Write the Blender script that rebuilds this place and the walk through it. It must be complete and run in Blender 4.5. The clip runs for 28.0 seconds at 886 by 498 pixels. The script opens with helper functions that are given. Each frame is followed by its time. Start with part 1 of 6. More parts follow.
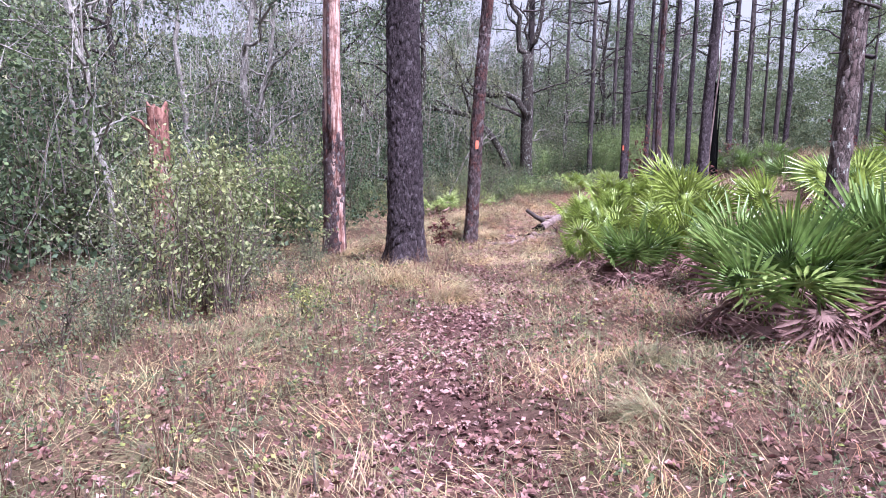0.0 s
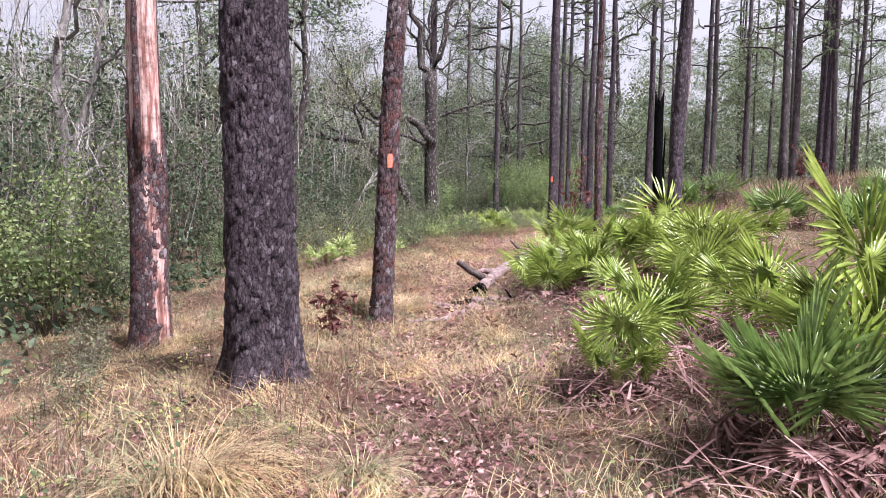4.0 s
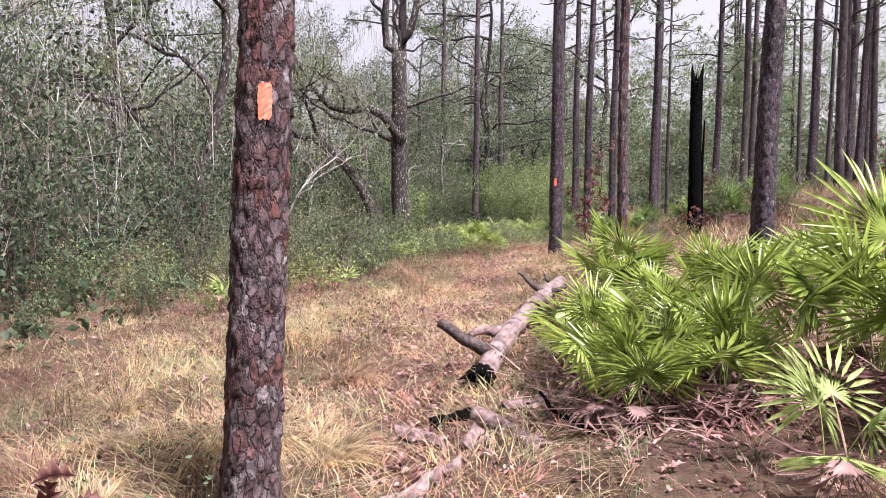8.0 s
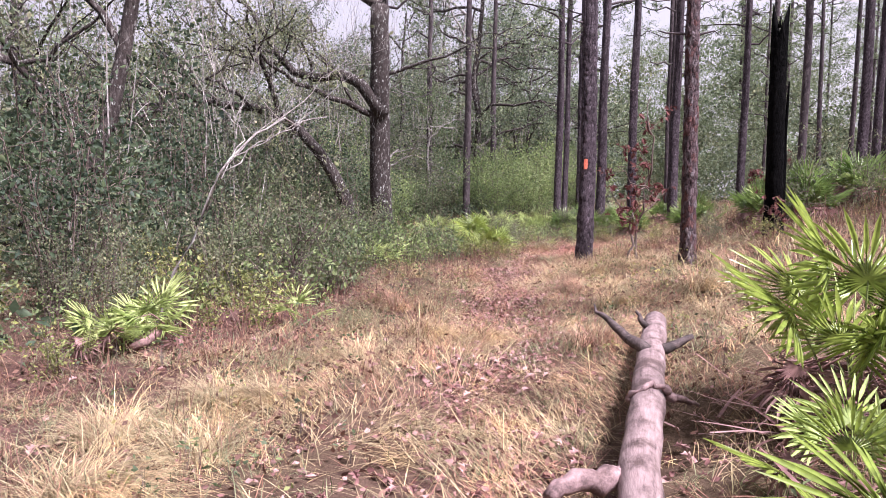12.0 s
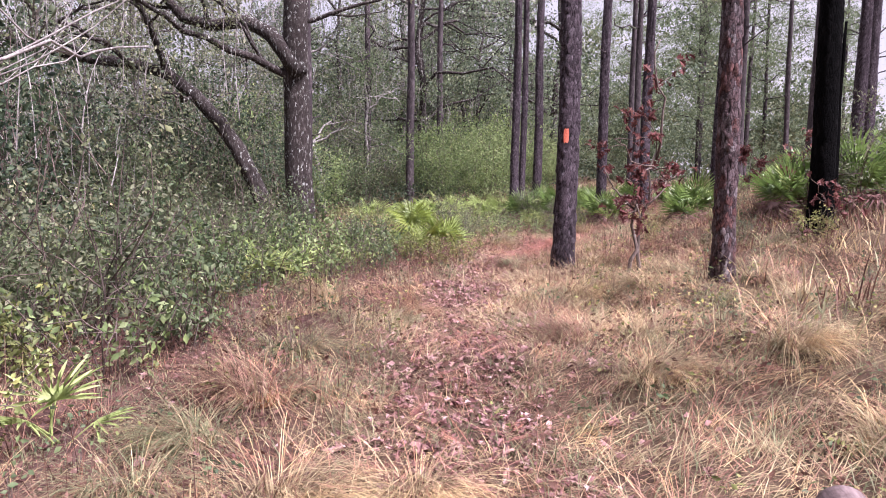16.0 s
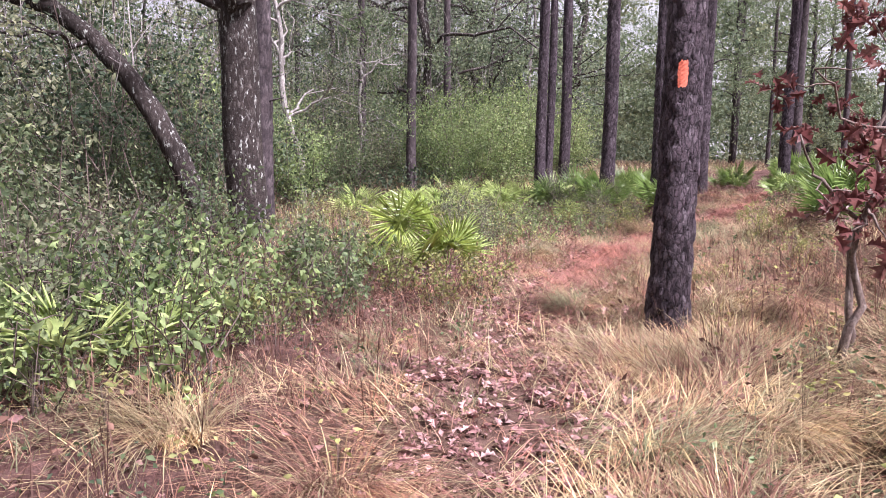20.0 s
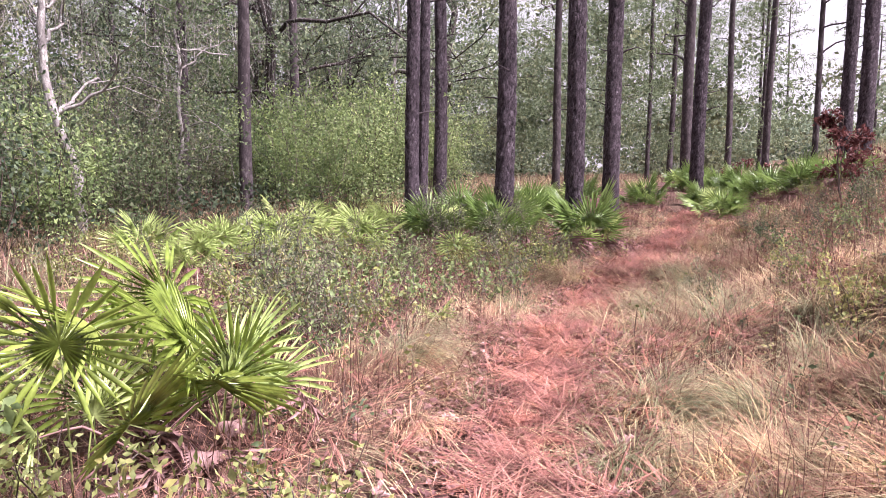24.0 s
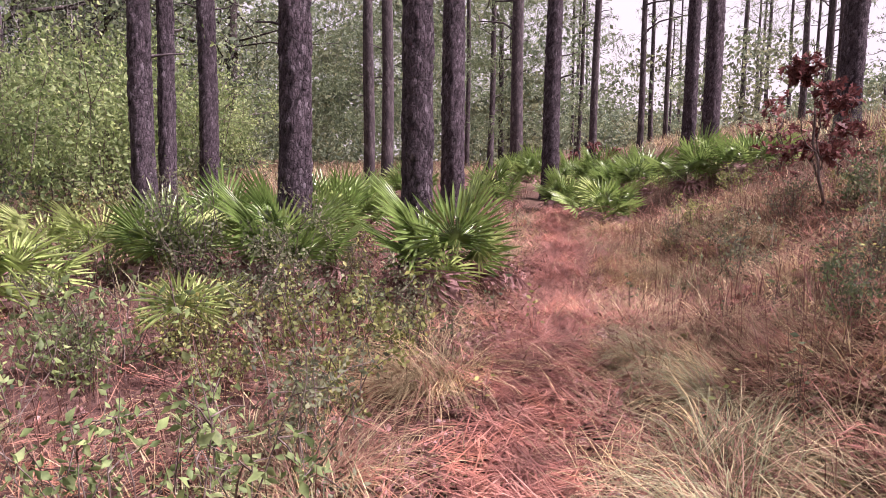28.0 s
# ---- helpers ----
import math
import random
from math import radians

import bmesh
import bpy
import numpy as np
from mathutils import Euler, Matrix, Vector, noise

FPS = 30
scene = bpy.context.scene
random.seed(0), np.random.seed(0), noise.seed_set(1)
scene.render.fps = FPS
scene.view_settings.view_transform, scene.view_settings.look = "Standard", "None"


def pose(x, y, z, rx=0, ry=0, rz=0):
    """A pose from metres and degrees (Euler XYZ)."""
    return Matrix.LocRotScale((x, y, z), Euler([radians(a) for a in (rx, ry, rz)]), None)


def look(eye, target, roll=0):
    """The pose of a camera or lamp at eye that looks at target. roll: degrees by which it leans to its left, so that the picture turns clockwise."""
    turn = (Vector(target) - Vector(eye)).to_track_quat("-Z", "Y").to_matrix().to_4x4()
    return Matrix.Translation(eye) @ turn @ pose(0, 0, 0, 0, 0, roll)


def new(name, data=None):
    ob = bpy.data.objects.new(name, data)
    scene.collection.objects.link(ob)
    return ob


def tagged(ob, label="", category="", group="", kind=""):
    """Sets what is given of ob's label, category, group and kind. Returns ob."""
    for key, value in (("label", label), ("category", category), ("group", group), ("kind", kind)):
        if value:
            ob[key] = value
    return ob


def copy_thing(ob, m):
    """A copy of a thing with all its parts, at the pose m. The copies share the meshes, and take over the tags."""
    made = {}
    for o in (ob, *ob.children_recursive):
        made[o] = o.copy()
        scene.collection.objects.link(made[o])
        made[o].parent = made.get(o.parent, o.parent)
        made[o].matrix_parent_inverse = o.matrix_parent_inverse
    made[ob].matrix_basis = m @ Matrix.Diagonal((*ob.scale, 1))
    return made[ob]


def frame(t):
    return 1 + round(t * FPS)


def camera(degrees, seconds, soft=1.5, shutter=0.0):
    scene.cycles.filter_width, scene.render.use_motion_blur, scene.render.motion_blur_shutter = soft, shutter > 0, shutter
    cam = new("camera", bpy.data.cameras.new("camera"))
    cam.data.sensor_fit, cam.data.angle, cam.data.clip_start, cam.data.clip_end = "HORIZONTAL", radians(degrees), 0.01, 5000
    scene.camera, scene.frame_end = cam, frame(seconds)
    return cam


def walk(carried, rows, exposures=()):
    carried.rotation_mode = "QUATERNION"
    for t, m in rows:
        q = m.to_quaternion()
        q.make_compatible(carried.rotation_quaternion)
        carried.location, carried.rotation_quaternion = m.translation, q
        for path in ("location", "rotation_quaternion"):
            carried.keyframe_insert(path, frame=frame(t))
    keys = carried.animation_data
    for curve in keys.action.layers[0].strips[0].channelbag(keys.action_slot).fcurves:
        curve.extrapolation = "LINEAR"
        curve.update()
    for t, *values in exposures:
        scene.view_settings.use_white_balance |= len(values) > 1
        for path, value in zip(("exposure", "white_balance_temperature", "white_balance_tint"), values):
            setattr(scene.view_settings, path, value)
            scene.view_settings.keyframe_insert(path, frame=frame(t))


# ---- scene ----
cam = camera(63.62, 28.0, 0.95)
# seconds, place in metres, turn in degrees
ROWS = [
    (0.0, 0.034, -0.197, 1.676, 82.42, -0.78, 0.16),
    (0.5, 0.063, 0.530, 1.603, 83.08, -0.68, -1.69),
    (1.0, 0.026, 1.220, 1.557, 83.64, -0.59, -3.41),
    (1.5, 0.037, 1.931, 1.523, 84.12, -0.53, -4.86),
    (2.0, 0.023, 2.663, 1.514, 84.56, -0.48, -6.04),
    (2.5, 0.012, 3.362, 1.495, 84.94, -0.48, -6.97),
    (3.0, 0.016, 4.100, 1.477, 85.31, -0.51, -7.75),
    (3.5, -0.024, 4.807, 1.461, 85.58, -0.58, -8.33),
    (5.5, 0.253, 7.543, 1.451, 85.86, -0.54, -9.24),
    (6.0, 0.392, 8.201, 1.423, 86.08, -0.54, -9.53),
    (6.5, 0.465, 8.883, 1.426, 86.27, -0.51, -9.89),
    (7.0, 0.580, 9.565, 1.404, 86.44, -0.53, -10.23),
    (7.5, 0.726, 10.245, 1.406, 86.50, -0.50, -10.59),
    (8.0, 0.850, 10.893, 1.406, 86.49, -0.55, -10.90),
    (8.5, 0.994, 11.497, 1.401, 86.43, -0.64, -11.11),
    (9.0, 0.989, 12.122, 1.390, 86.33, -0.75, -11.25),
    (9.5, 1.046, 12.763, 1.347, 86.21, -0.83, -11.32),
    (10.0, 1.119, 13.366, 1.327, 86.07, -0.86, -11.23),
    (10.5, 1.195, 13.879, 1.344, 85.96, -0.82, -11.19),
    (11.0, 1.327, 14.358, 1.348, 85.86, -0.81, -11.30),
    (11.5, 1.371, 14.808, 1.319, 85.85, -0.80, -11.70),
    (12.0, 1.423, 15.239, 1.334, 85.90, -0.79, -12.44),
    (12.5, 1.531, 15.624, 1.354, 85.91, -0.76, -13.40),
    (14.5, 1.937, 17.203, 1.456, 84.96, -0.85, -15.90),
    (15.0, 2.131, 17.721, 1.478, 84.64, -0.86, -16.25),
    (15.5, 2.267, 18.287, 1.460, 84.39, -0.82, -16.51),
    (16.0, 2.491, 18.851, 1.432, 84.15, -0.76, -16.66),
    (16.5, 2.655, 19.413, 1.424, 83.91, -0.71, -16.69),
    (17.0, 2.809, 19.977, 1.402, 83.69, -0.72, -16.61),
    (17.5, 2.975, 20.584, 1.400, 83.50, -0.69, -16.49),
    (18.0, 3.117, 21.188, 1.404, 83.28, -0.71, -16.35),
    (18.5, 3.297, 21.715, 1.408, 83.04, -0.67, -16.23),
    (19.0, 3.436, 22.241, 1.395, 82.84, -0.69, -16.14),
    (19.5, 3.659, 22.756, 1.378, 82.73, -0.69, -16.06),
    (20.0, 3.841, 23.291, 1.382, 82.72, -0.65, -15.99),
    (20.5, 4.020, 23.852, 1.378, 82.76, -0.64, -15.91),
    (22.5, 4.732, 26.127, 1.363, 83.54, -0.56, -17.76),
    (23.0, 5.034, 26.659, 1.342, 83.75, -0.46, -20.07),
    (23.5, 5.315, 27.184, 1.359, 83.88, -0.42, -23.20),
    (24.0, 5.648, 27.704, 1.365, 83.93, -0.43, -26.63),
    (24.5, 5.963, 28.194, 1.372, 83.87, -0.39, -29.79),
    (25.0, 6.247, 28.737, 1.384, 83.72, -0.41, -32.49),
    (25.5, 6.567, 29.235, 1.390, 83.57, -0.41, -34.88),
    (26.0, 6.831, 29.761, 1.373, 83.45, -0.47, -37.23),
    (26.5, 7.138, 30.241, 1.354, 83.40, -0.48, -39.25),
    (27.0, 7.446, 30.739, 1.285, 83.29, -0.46, -40.76),
    (27.5, 7.896, 31.270, 1.192, 83.21, -0.39, -41.61),
    (28.0, 8.333, 31.789, 1.286, 83.18, -0.47, -41.92),
]
walk(cam, [(t, pose(x, y, z, rx, ry, rz)) for t, x, y, z, rx, ry, rz in ROWS], ((0.0, 1.39, 5450, 24), (2.0, 1.38, 5700, 24), (4.0, 1.39, 6000, 20), (8.0, 1.43, 6250, 20), (12.0, 1.41, 6100, 27), (15.0, 1.34, 6050, 30), (17.0, 1.43, 6050, 30), (18.7, 1.50, 6000, 26), (20.5, 1.55, 6150, 27), (22.8, 1.69, 6250, 30), (24.0, 1.67, 6250, 30), (25.3, 1.45, 6400, 32), (28.0, 1.49, 6550, 36)))

# ---- light ----
world = bpy.data.worlds.new("overcast_sky")
scene.world = world
world.use_nodes = True
wn, wl = world.node_tree.nodes, world.node_tree.links
sky = wn.new("ShaderNodeTexSky")
sky.sky_type, sky.sun_disc = "NISHITA", False
sky.sun_elevation, sky.sun_rotation = radians(48), radians(60)
sky.air_density, sky.dust_density, sky.ozone_density = 1.0, 4.0, 1.0
cloud = wn.new("ShaderNodeMix")
cloud.data_type, cloud.blend_type = "RGBA", "MIX"
cloud.inputs[0].default_value = 0.93
cloud.inputs[7].default_value = (3.95, 3.9, 4.12, 1)
wl.new(sky.outputs[0], cloud.inputs[6])
wl.new(cloud.outputs[2], wn["Background"].inputs[0])
wn["Background"].inputs[1].default_value = 0.083
sun = new("sun", bpy.data.lights.new("sun", "SUN"))
sun.data.energy, sun.data.angle, sun.data.color = 5.0, radians(12), (1.0, 0.965, 0.93)
sun.matrix_world = look((8, -6, 20), (0, 4, 0))

# ---- materials ----


def nodes_of(name):
    m = bpy.data.materials.new(name)
    m.use_nodes = True
    return m, m.node_tree.nodes, m.node_tree.links, m.node_tree.nodes["Principled BSDF"]


def ramp(n, stops):
    r = n.new("ShaderNodeValToRGB")
    e = r.color_ramp.elements
    while len(e) < len(stops):
        e.new(0.5)
    for el, (p, c) in zip(e, stops):
        el.position, el.color = p, (*c, 1)
    return r


def noise_node(n, l, scale, detail=4, coords=None, rough=0.6):
    t = n.new("ShaderNodeTexNoise")
    t.inputs["Scale"].default_value, t.inputs["Detail"].default_value = scale, detail
    t.inputs["Roughness"].default_value = rough
    if coords is not None:
        l.new(coords, t.inputs["Vector"])
    return t


def mixed(n, l, a, b, fac, blend="MIX"):
    m = n.new("ShaderNodeMix")
    m.data_type, m.blend_type = "RGBA", blend
    for sock, v in ((m.inputs[6], a), (m.inputs[7], b), (m.inputs[0], fac)):
        if isinstance(v, tuple):
            sock.default_value = (*v, 1)
        elif isinstance(v, (int, float)):
            sock.default_value = v
        else:
            l.new(v, sock)
    return m.outputs[2]


def leafy(name, stops, rough=0.5, through_light=0.3, grain=30, spec=0.4, clump=0.0):
    """Foliage: one tone for each leaf or blade, mottled, with light passing through it."""
    m, n, l, p = nodes_of(name)
    geo = n.new("ShaderNodeNewGeometry")
    info = n.new("ShaderNodeObjectInfo")
    co = n.new("ShaderNodeTexCoord")
    r = ramp(n, stops)
    mix = n.new("ShaderNodeMath")
    mix.operation = "MULTIPLY_ADD"
    mix.inputs[1].default_value, mix.inputs[2].default_value = 0.7, 0.0
    off = n.new("ShaderNodeMath")
    off.operation = "MULTIPLY"
    off.inputs[1].default_value = 0.3
    l.new(info.outputs["Random"], off.inputs[0])
    l.new(geo.outputs["Random Per Island"], mix.inputs[0])
    l.new(off.outputs[0], mix.inputs[2])
    l.new(mix.outputs[0], r.inputs[0])
    t = noise_node(n, l, grain, 3, co.outputs["Object"])
    tone = ramp(n, ((0.25, (0.42, 0.42, 0.42)), (0.7, (1.22, 1.22, 1.18))))
    l.new(t.outputs[0], tone.inputs[0])
    c = mixed(n, l, r.outputs[0], tone.outputs[0], 1.0, "MULTIPLY")
    if clump:
        # Lit and shaded clumps are put into the leaf colour by broad noise.
        broad = noise_node(n, l, clump, 3, co.outputs["Object"])
        shade = ramp(n, ((0.34, (0.55, 0.6, 0.58)), (0.52, (1.0, 1.0, 1.0)), (0.68, (1.4, 1.35, 1.15))))
        l.new(broad.outputs[0], shade.inputs[0])
        c = mixed(n, l, c, shade.outputs[0], 1.0, "MULTIPLY")
    l.new(c, p.inputs["Base Color"])
    p.inputs["Roughness"].default_value = rough
    p.inputs["Specular IOR Level"].default_value = spec * 0.55
    if through_light:
        tr = n.new("ShaderNodeBsdfTranslucent")
        l.new(c, tr.inputs[0])
        ms = n.new("ShaderNodeMixShader")
        ms.inputs[0].default_value = through_light
        l.new(p.outputs[0], ms.inputs[1])
        l.new(tr.outputs[0], ms.inputs[2])
        l.new(ms.outputs[0], n["Material Output"].inputs[0])
    return m


def barky(name, cracks, plates, flake, cell=(22.0, 22.0, 9.0), rough=0.9, bump=0.6, lichen=0.0, bared=None, spec=0.2):
    """Bark: plates parted by dark cracks, flakes of another tone, fine grain, lichen spots."""
    m, n, l, p = nodes_of(name)
    co = n.new("ShaderNodeTexCoord")
    mp = n.new("ShaderNodeMapping")
    mp.inputs["Scale"].default_value = cell
    l.new(co.outputs["Object"], mp.inputs[0])
    warp = noise_node(n, l, 2.0, 3, mp.outputs[0])
    wv = mixed(n, l, mp.outputs[0], warp.outputs["Color"], 0.9, "ADD")
    v = n.new("ShaderNodeTexVoronoi")
    v.feature = "DISTANCE_TO_EDGE"
    v.inputs["Scale"].default_value = 1.0
    l.new(wv, v.inputs["Vector"])
    cells = n.new("ShaderNodeTexVoronoi")
    cells.inputs["Scale"].default_value = 1.0
    l.new(wv, cells.inputs["Vector"])
    hue = n.new("ShaderNodeSeparateColor")
    l.new(cells.outputs["Color"], hue.inputs[0])
    pr = ramp(n, ((0.0, plates[0]), (0.5, plates[1]), (0.88, plates[2]), (1.0, flake)))
    l.new(hue.outputs[0], pr.inputs[0])
    fine = noise_node(n, l, 60, 6, co.outputs["Object"], 0.7)
    tone = ramp(n, ((0.3, (0.5, 0.5, 0.5)), (0.7, (1.4, 1.38, 1.36))))
    l.new(fine.outputs[0], tone.inputs[0])
    c = mixed(n, l, pr.outputs[0], tone.outputs[0], 1.0, "MULTIPLY")
    edge = ramp(n, ((0.0, (0, 0, 0)), (0.16, (1, 1, 1))))
    l.new(v.outputs["Distance"], edge.inputs[0])
    broad = noise_node(n, l, 2.2, 4, co.outputs["Object"])
    wash = ramp(n, ((0.3, (0.62, 0.6, 0.6)), (0.7, (1.3, 1.28, 1.28))))
    l.new(broad.outputs[0], wash.inputs[0])
    c = mixed(n, l, c, wash.outputs[0], 1.0, "MULTIPLY")
    if bared:
        bs = noise_node(n, l, 7, 3, cells.outputs["Position"], 0.5)
        mb = n.new("ShaderNodeMapping")
        mb.inputs["Scale"].default_value = [1 / k for k in cell]
        l.new(cells.outputs["Position"], mb.inputs[0])
        l.new(mb.outputs[0], bs.inputs["Vector"])
        br = ramp(n, ((0.53, (0, 0, 0)), (0.61, (0.85, 0.85, 0.85))))
        l.new(bs.outputs[0], br.inputs[0])
        c = mixed(n, l, c, mixed(n, l, bared, tone.outputs[0], 1.0, "MULTIPLY"), br.outputs[0])
    gap = mixed(n, l, edge.outputs[0], (1.0, 1.0, 1.0), 0.55)
    c = mixed(n, l, cracks, c, gap)
    fissure = n.new("ShaderNodeAttribute")
    fissure.attribute_name = "fissure"
    c = mixed(n, l, c, cracks, fissure.outputs["Fac"])
    if lichen:
        ml = n.new("ShaderNodeMapping")
        ml.inputs["Scale"].default_value = (1.0, 1.0, 0.4)
        l.new(co.outputs["Object"], ml.inputs[0])
        sp = noise_node(n, l, 19, 7, ml.outputs[0], 0.72)
        lr = ramp(n, ((0.64 - lichen, (0, 0, 0)), (0.69 - lichen, (1, 1, 1))))
        l.new(sp.outputs[0], lr.inputs[0])
        c = mixed(n, l, c, (0.5, 0.52, 0.49), lr.outputs[0])
    l.new(c, p.inputs["Base Color"])
    p.inputs["Roughness"].default_value = rough
    p.inputs["Specular IOR Level"].default_value = spec
    h = mixed(n, l, edge.outputs[0], fine.outputs[0], 0.35)
    b = n.new("ShaderNodeBump")
    b.inputs["Strength"].default_value, b.inputs["Distance"].default_value = bump, 0.03
    l.new(h, b.inputs["Height"])
    l.new(b.outputs[0], p.inputs["Normal"])
    return m


PINE_BARK = barky("pine_bark", (0.0056, 0.00395, 0.00546), ((0.068, 0.05214, 0.06468), (0.096, 0.07426, 0.08988), (0.124, 0.1011, 0.1193)), (0.184, 0.158, 0.1831), cell=(30, 30, 14), bump=0.8)
RED_BARK = barky("red_pine_bark", (0.009, 0.006, 0.007), ((0.085, 0.058, 0.063), (0.13, 0.09, 0.097), (0.18, 0.148, 0.16)), (0.32, 0.285, 0.3), cell=(24, 24, 12), bump=0.8, bared=(0.155, 0.068, 0.063))
FAR_BARK = barky("far_pine_bark", (0.022, 0.018, 0.021), ((0.052, 0.042, 0.047), (0.078, 0.063, 0.068), (0.1, 0.083, 0.09)), (0.15, 0.13, 0.138), cell=(16, 16, 6), bump=0.3)
LICHEN_BARK = barky("lichen_pine_bark", (0.025, 0.02, 0.02), ((0.1, 0.075, 0.075), (0.15, 0.11, 0.11), (0.2, 0.16, 0.16)), (0.3, 0.26, 0.26), lichen=0.045)
OAK_BARK = barky("oak_bark", (0.016, 0.013, 0.012), ((0.04, 0.032, 0.03), (0.06, 0.048, 0.046), (0.088, 0.075, 0.072)), (0.16, 0.148, 0.143), cell=(34, 34, 14), lichen=0.06)
GREY_BARK = barky("grey_bark", (0.1, 0.09, 0.09), ((0.22, 0.2, 0.195), (0.3, 0.28, 0.27), (0.38, 0.36, 0.345)), (0.5, 0.48, 0.46), cell=(14, 14, 5), bump=0.25, lichen=0.06)
CHAR = barky("charred_wood", (0.0015, 0.0015, 0.0015), ((0.002, 0.002, 0.0023), (0.003, 0.0029, 0.0032), (0.0045, 0.0043, 0.0047)), (0.01, 0.0095, 0.01), cell=(30, 30, 9), rough=0.95, spec=0.05)


def woody(name, stops, along=(30, 30, 4), rough=0.8, turn=0.0):
    """Barkless wood: streaks, checks and stains."""
    m, n, l, p = nodes_of(name)
    co = n.new("ShaderNodeTexCoord")
    mp = n.new("ShaderNodeMapping")
    mp.vector_type = "TEXTURE"
    mp.inputs["Scale"].default_value = [1 / k for k in along]
    mp.inputs["Rotation"].default_value = (0, 0, turn)
    l.new(co.outputs["Object"], mp.inputs[0])
    a = noise_node(n, l, 1.0, 6, mp.outputs[0], 0.7)
    s = noise_node(n, l, 5.0, 5, co.outputs["Object"], 0.7)
    r = ramp(n, stops)
    l.new(a.outputs[0], r.inputs[0])
    stain = ramp(n, ((0.36, (0.35, 0.3, 0.28)), (0.52, (1.0, 1.0, 1.0)), (0.75, (1.15, 1.13, 1.12))))
    l.new(s.outputs[0], stain.inputs[0])
    l.new(mixed(n, l, r.outputs[0], stain.outputs[0], 1.0, "MULTIPLY"), p.inputs["Base Color"])
    p.inputs["Roughness"].default_value = rough
    bp = n.new("ShaderNodeBump")
    bp.inputs["Strength"].default_value, bp.inputs["Distance"].default_value = 0.6, 0.012
    l.new(a.outputs[0], bp.inputs["Height"])
    l.new(bp.outputs[0], p.inputs["Normal"])
    return m


BARE_WOOD = woody("weathered_wood", ((0.3, (0.05, 0.032, 0.032)), (0.43, (0.18, 0.125, 0.125)), (0.6, (0.27, 0.198, 0.196)), (0.8, (0.39, 0.31, 0.312))), (26, 3.5, 26), 0.8, radians(-27))
ROT_WOOD = woody("rotten_red_wood", ((0.3, (0.06, 0.025, 0.02)), (0.45, (0.2, 0.08, 0.065)), (0.6, (0.34, 0.17, 0.14)), (0.8, (0.5, 0.34, 0.3))), (22, 22, 3))
RED_WOOD = woody("stripped_red_wood", ((0.3, (0.1, 0.036, 0.03)), (0.44, (0.27, 0.115, 0.095)), (0.53, (0.52, 0.34, 0.31)), (0.75, (0.74, 0.6, 0.57))), (20, 20, 1.6))
DARK_WOOD = woody("dark_rotten_wood", ((0.3, (0.012, 0.008, 0.008)), (0.45, (0.045, 0.03, 0.029)), (0.6, (0.1, 0.072, 0.07)), (0.8, (0.22, 0.175, 0.172))), (24, 24, 24))
BARK_CHIP = woody("fallen_bark", ((0.3, (0.06, 0.037, 0.037)), (0.45, (0.18, 0.115, 0.115)), (0.6, (0.29, 0.195, 0.195)), (0.8, (0.42, 0.3, 0.3))), (18, 18, 18))
TWIG = barky("twig_bark", (0.06, 0.045, 0.04), ((0.12, 0.09, 0.08), (0.17, 0.13, 0.115), (0.22, 0.18, 0.16)), (0.28, 0.24, 0.22), cell=(25, 25, 6), bump=0.2)

NEEDLES = leafy("pine_needles", ((0, (0.116, 0.155, 0.0978)), (0.5, (0.18, 0.23, 0.125)), (1, (0.26, 0.31, 0.18))), 0.55, 0.3, 30, 0.3)
PALM_GREEN = leafy("palmetto_green", ((0, (0.08, 0.14, 0.025)), (0.35, (0.2, 0.29, 0.05)), (0.7, (0.38, 0.47, 0.11)), (1, (0.66, 0.68, 0.28))), 0.28, 0.4, 12, 1.1)
# Darker copy of the palmetto green, with shade put into its colour.
PALM_SHADED = leafy("palmetto_green_shaded", ((0, (0.065, 0.13, 0.035)), (0.4, (0.15, 0.25, 0.065)), (0.75, (0.29, 0.41, 0.13)), (1, (0.52, 0.6, 0.27))), 0.3, 0.35, 12, 1.1)
PALM_PALE = leafy("palmetto_yellow_green", ((0, (0.3, 0.41, 0.12)), (0.5, (0.48, 0.61, 0.22)), (1, (0.75, 0.77, 0.4))), 0.45, 0.4, 12, 0.4)
PALM_DEAD = leafy("dead_palmetto", ((0, (0.15, 0.078, 0.076)), (0.5, (0.34, 0.195, 0.19)), (1, (0.6, 0.43, 0.42))), 0.8, 0.2, 12, 0.2)
PALM_STEM = leafy("palmetto_stem", ((0, (0.2, 0.27, 0.08)), (1, (0.32, 0.36, 0.14))), 0.5, 0.0)
# Blue is lifted in this green to paint in some background haze.
SHRUB_GREEN = leafy("shrub_leaves", ((0, (0.119, 0.155, 0.107)), (0.5, (0.17, 0.233, 0.118)), (0.85, (0.27, 0.326, 0.185)), (1, (0.4, 0.419, 0.291))), 0.55, 0.4, 12, 0.3, 1.7)
SHRUB_OLIVE = leafy("olive_leaves", ((0, (0.141, 0.153, 0.127)), (0.5, (0.216, 0.242, 0.144)), (0.85, (0.323, 0.335, 0.218)), (1, (0.451, 0.428, 0.31))), 0.55, 0.4, 12, 0.3, 1.7)
SHRUB_DARK = leafy("dark_leaves", ((0, (0.058, 0.0849, 0.0696)), (0.5, (0.0882, 0.129, 0.0756)), (1, (0.167, 0.202, 0.131))), 0.5, 0.35, 12, 0.3, 1.7)
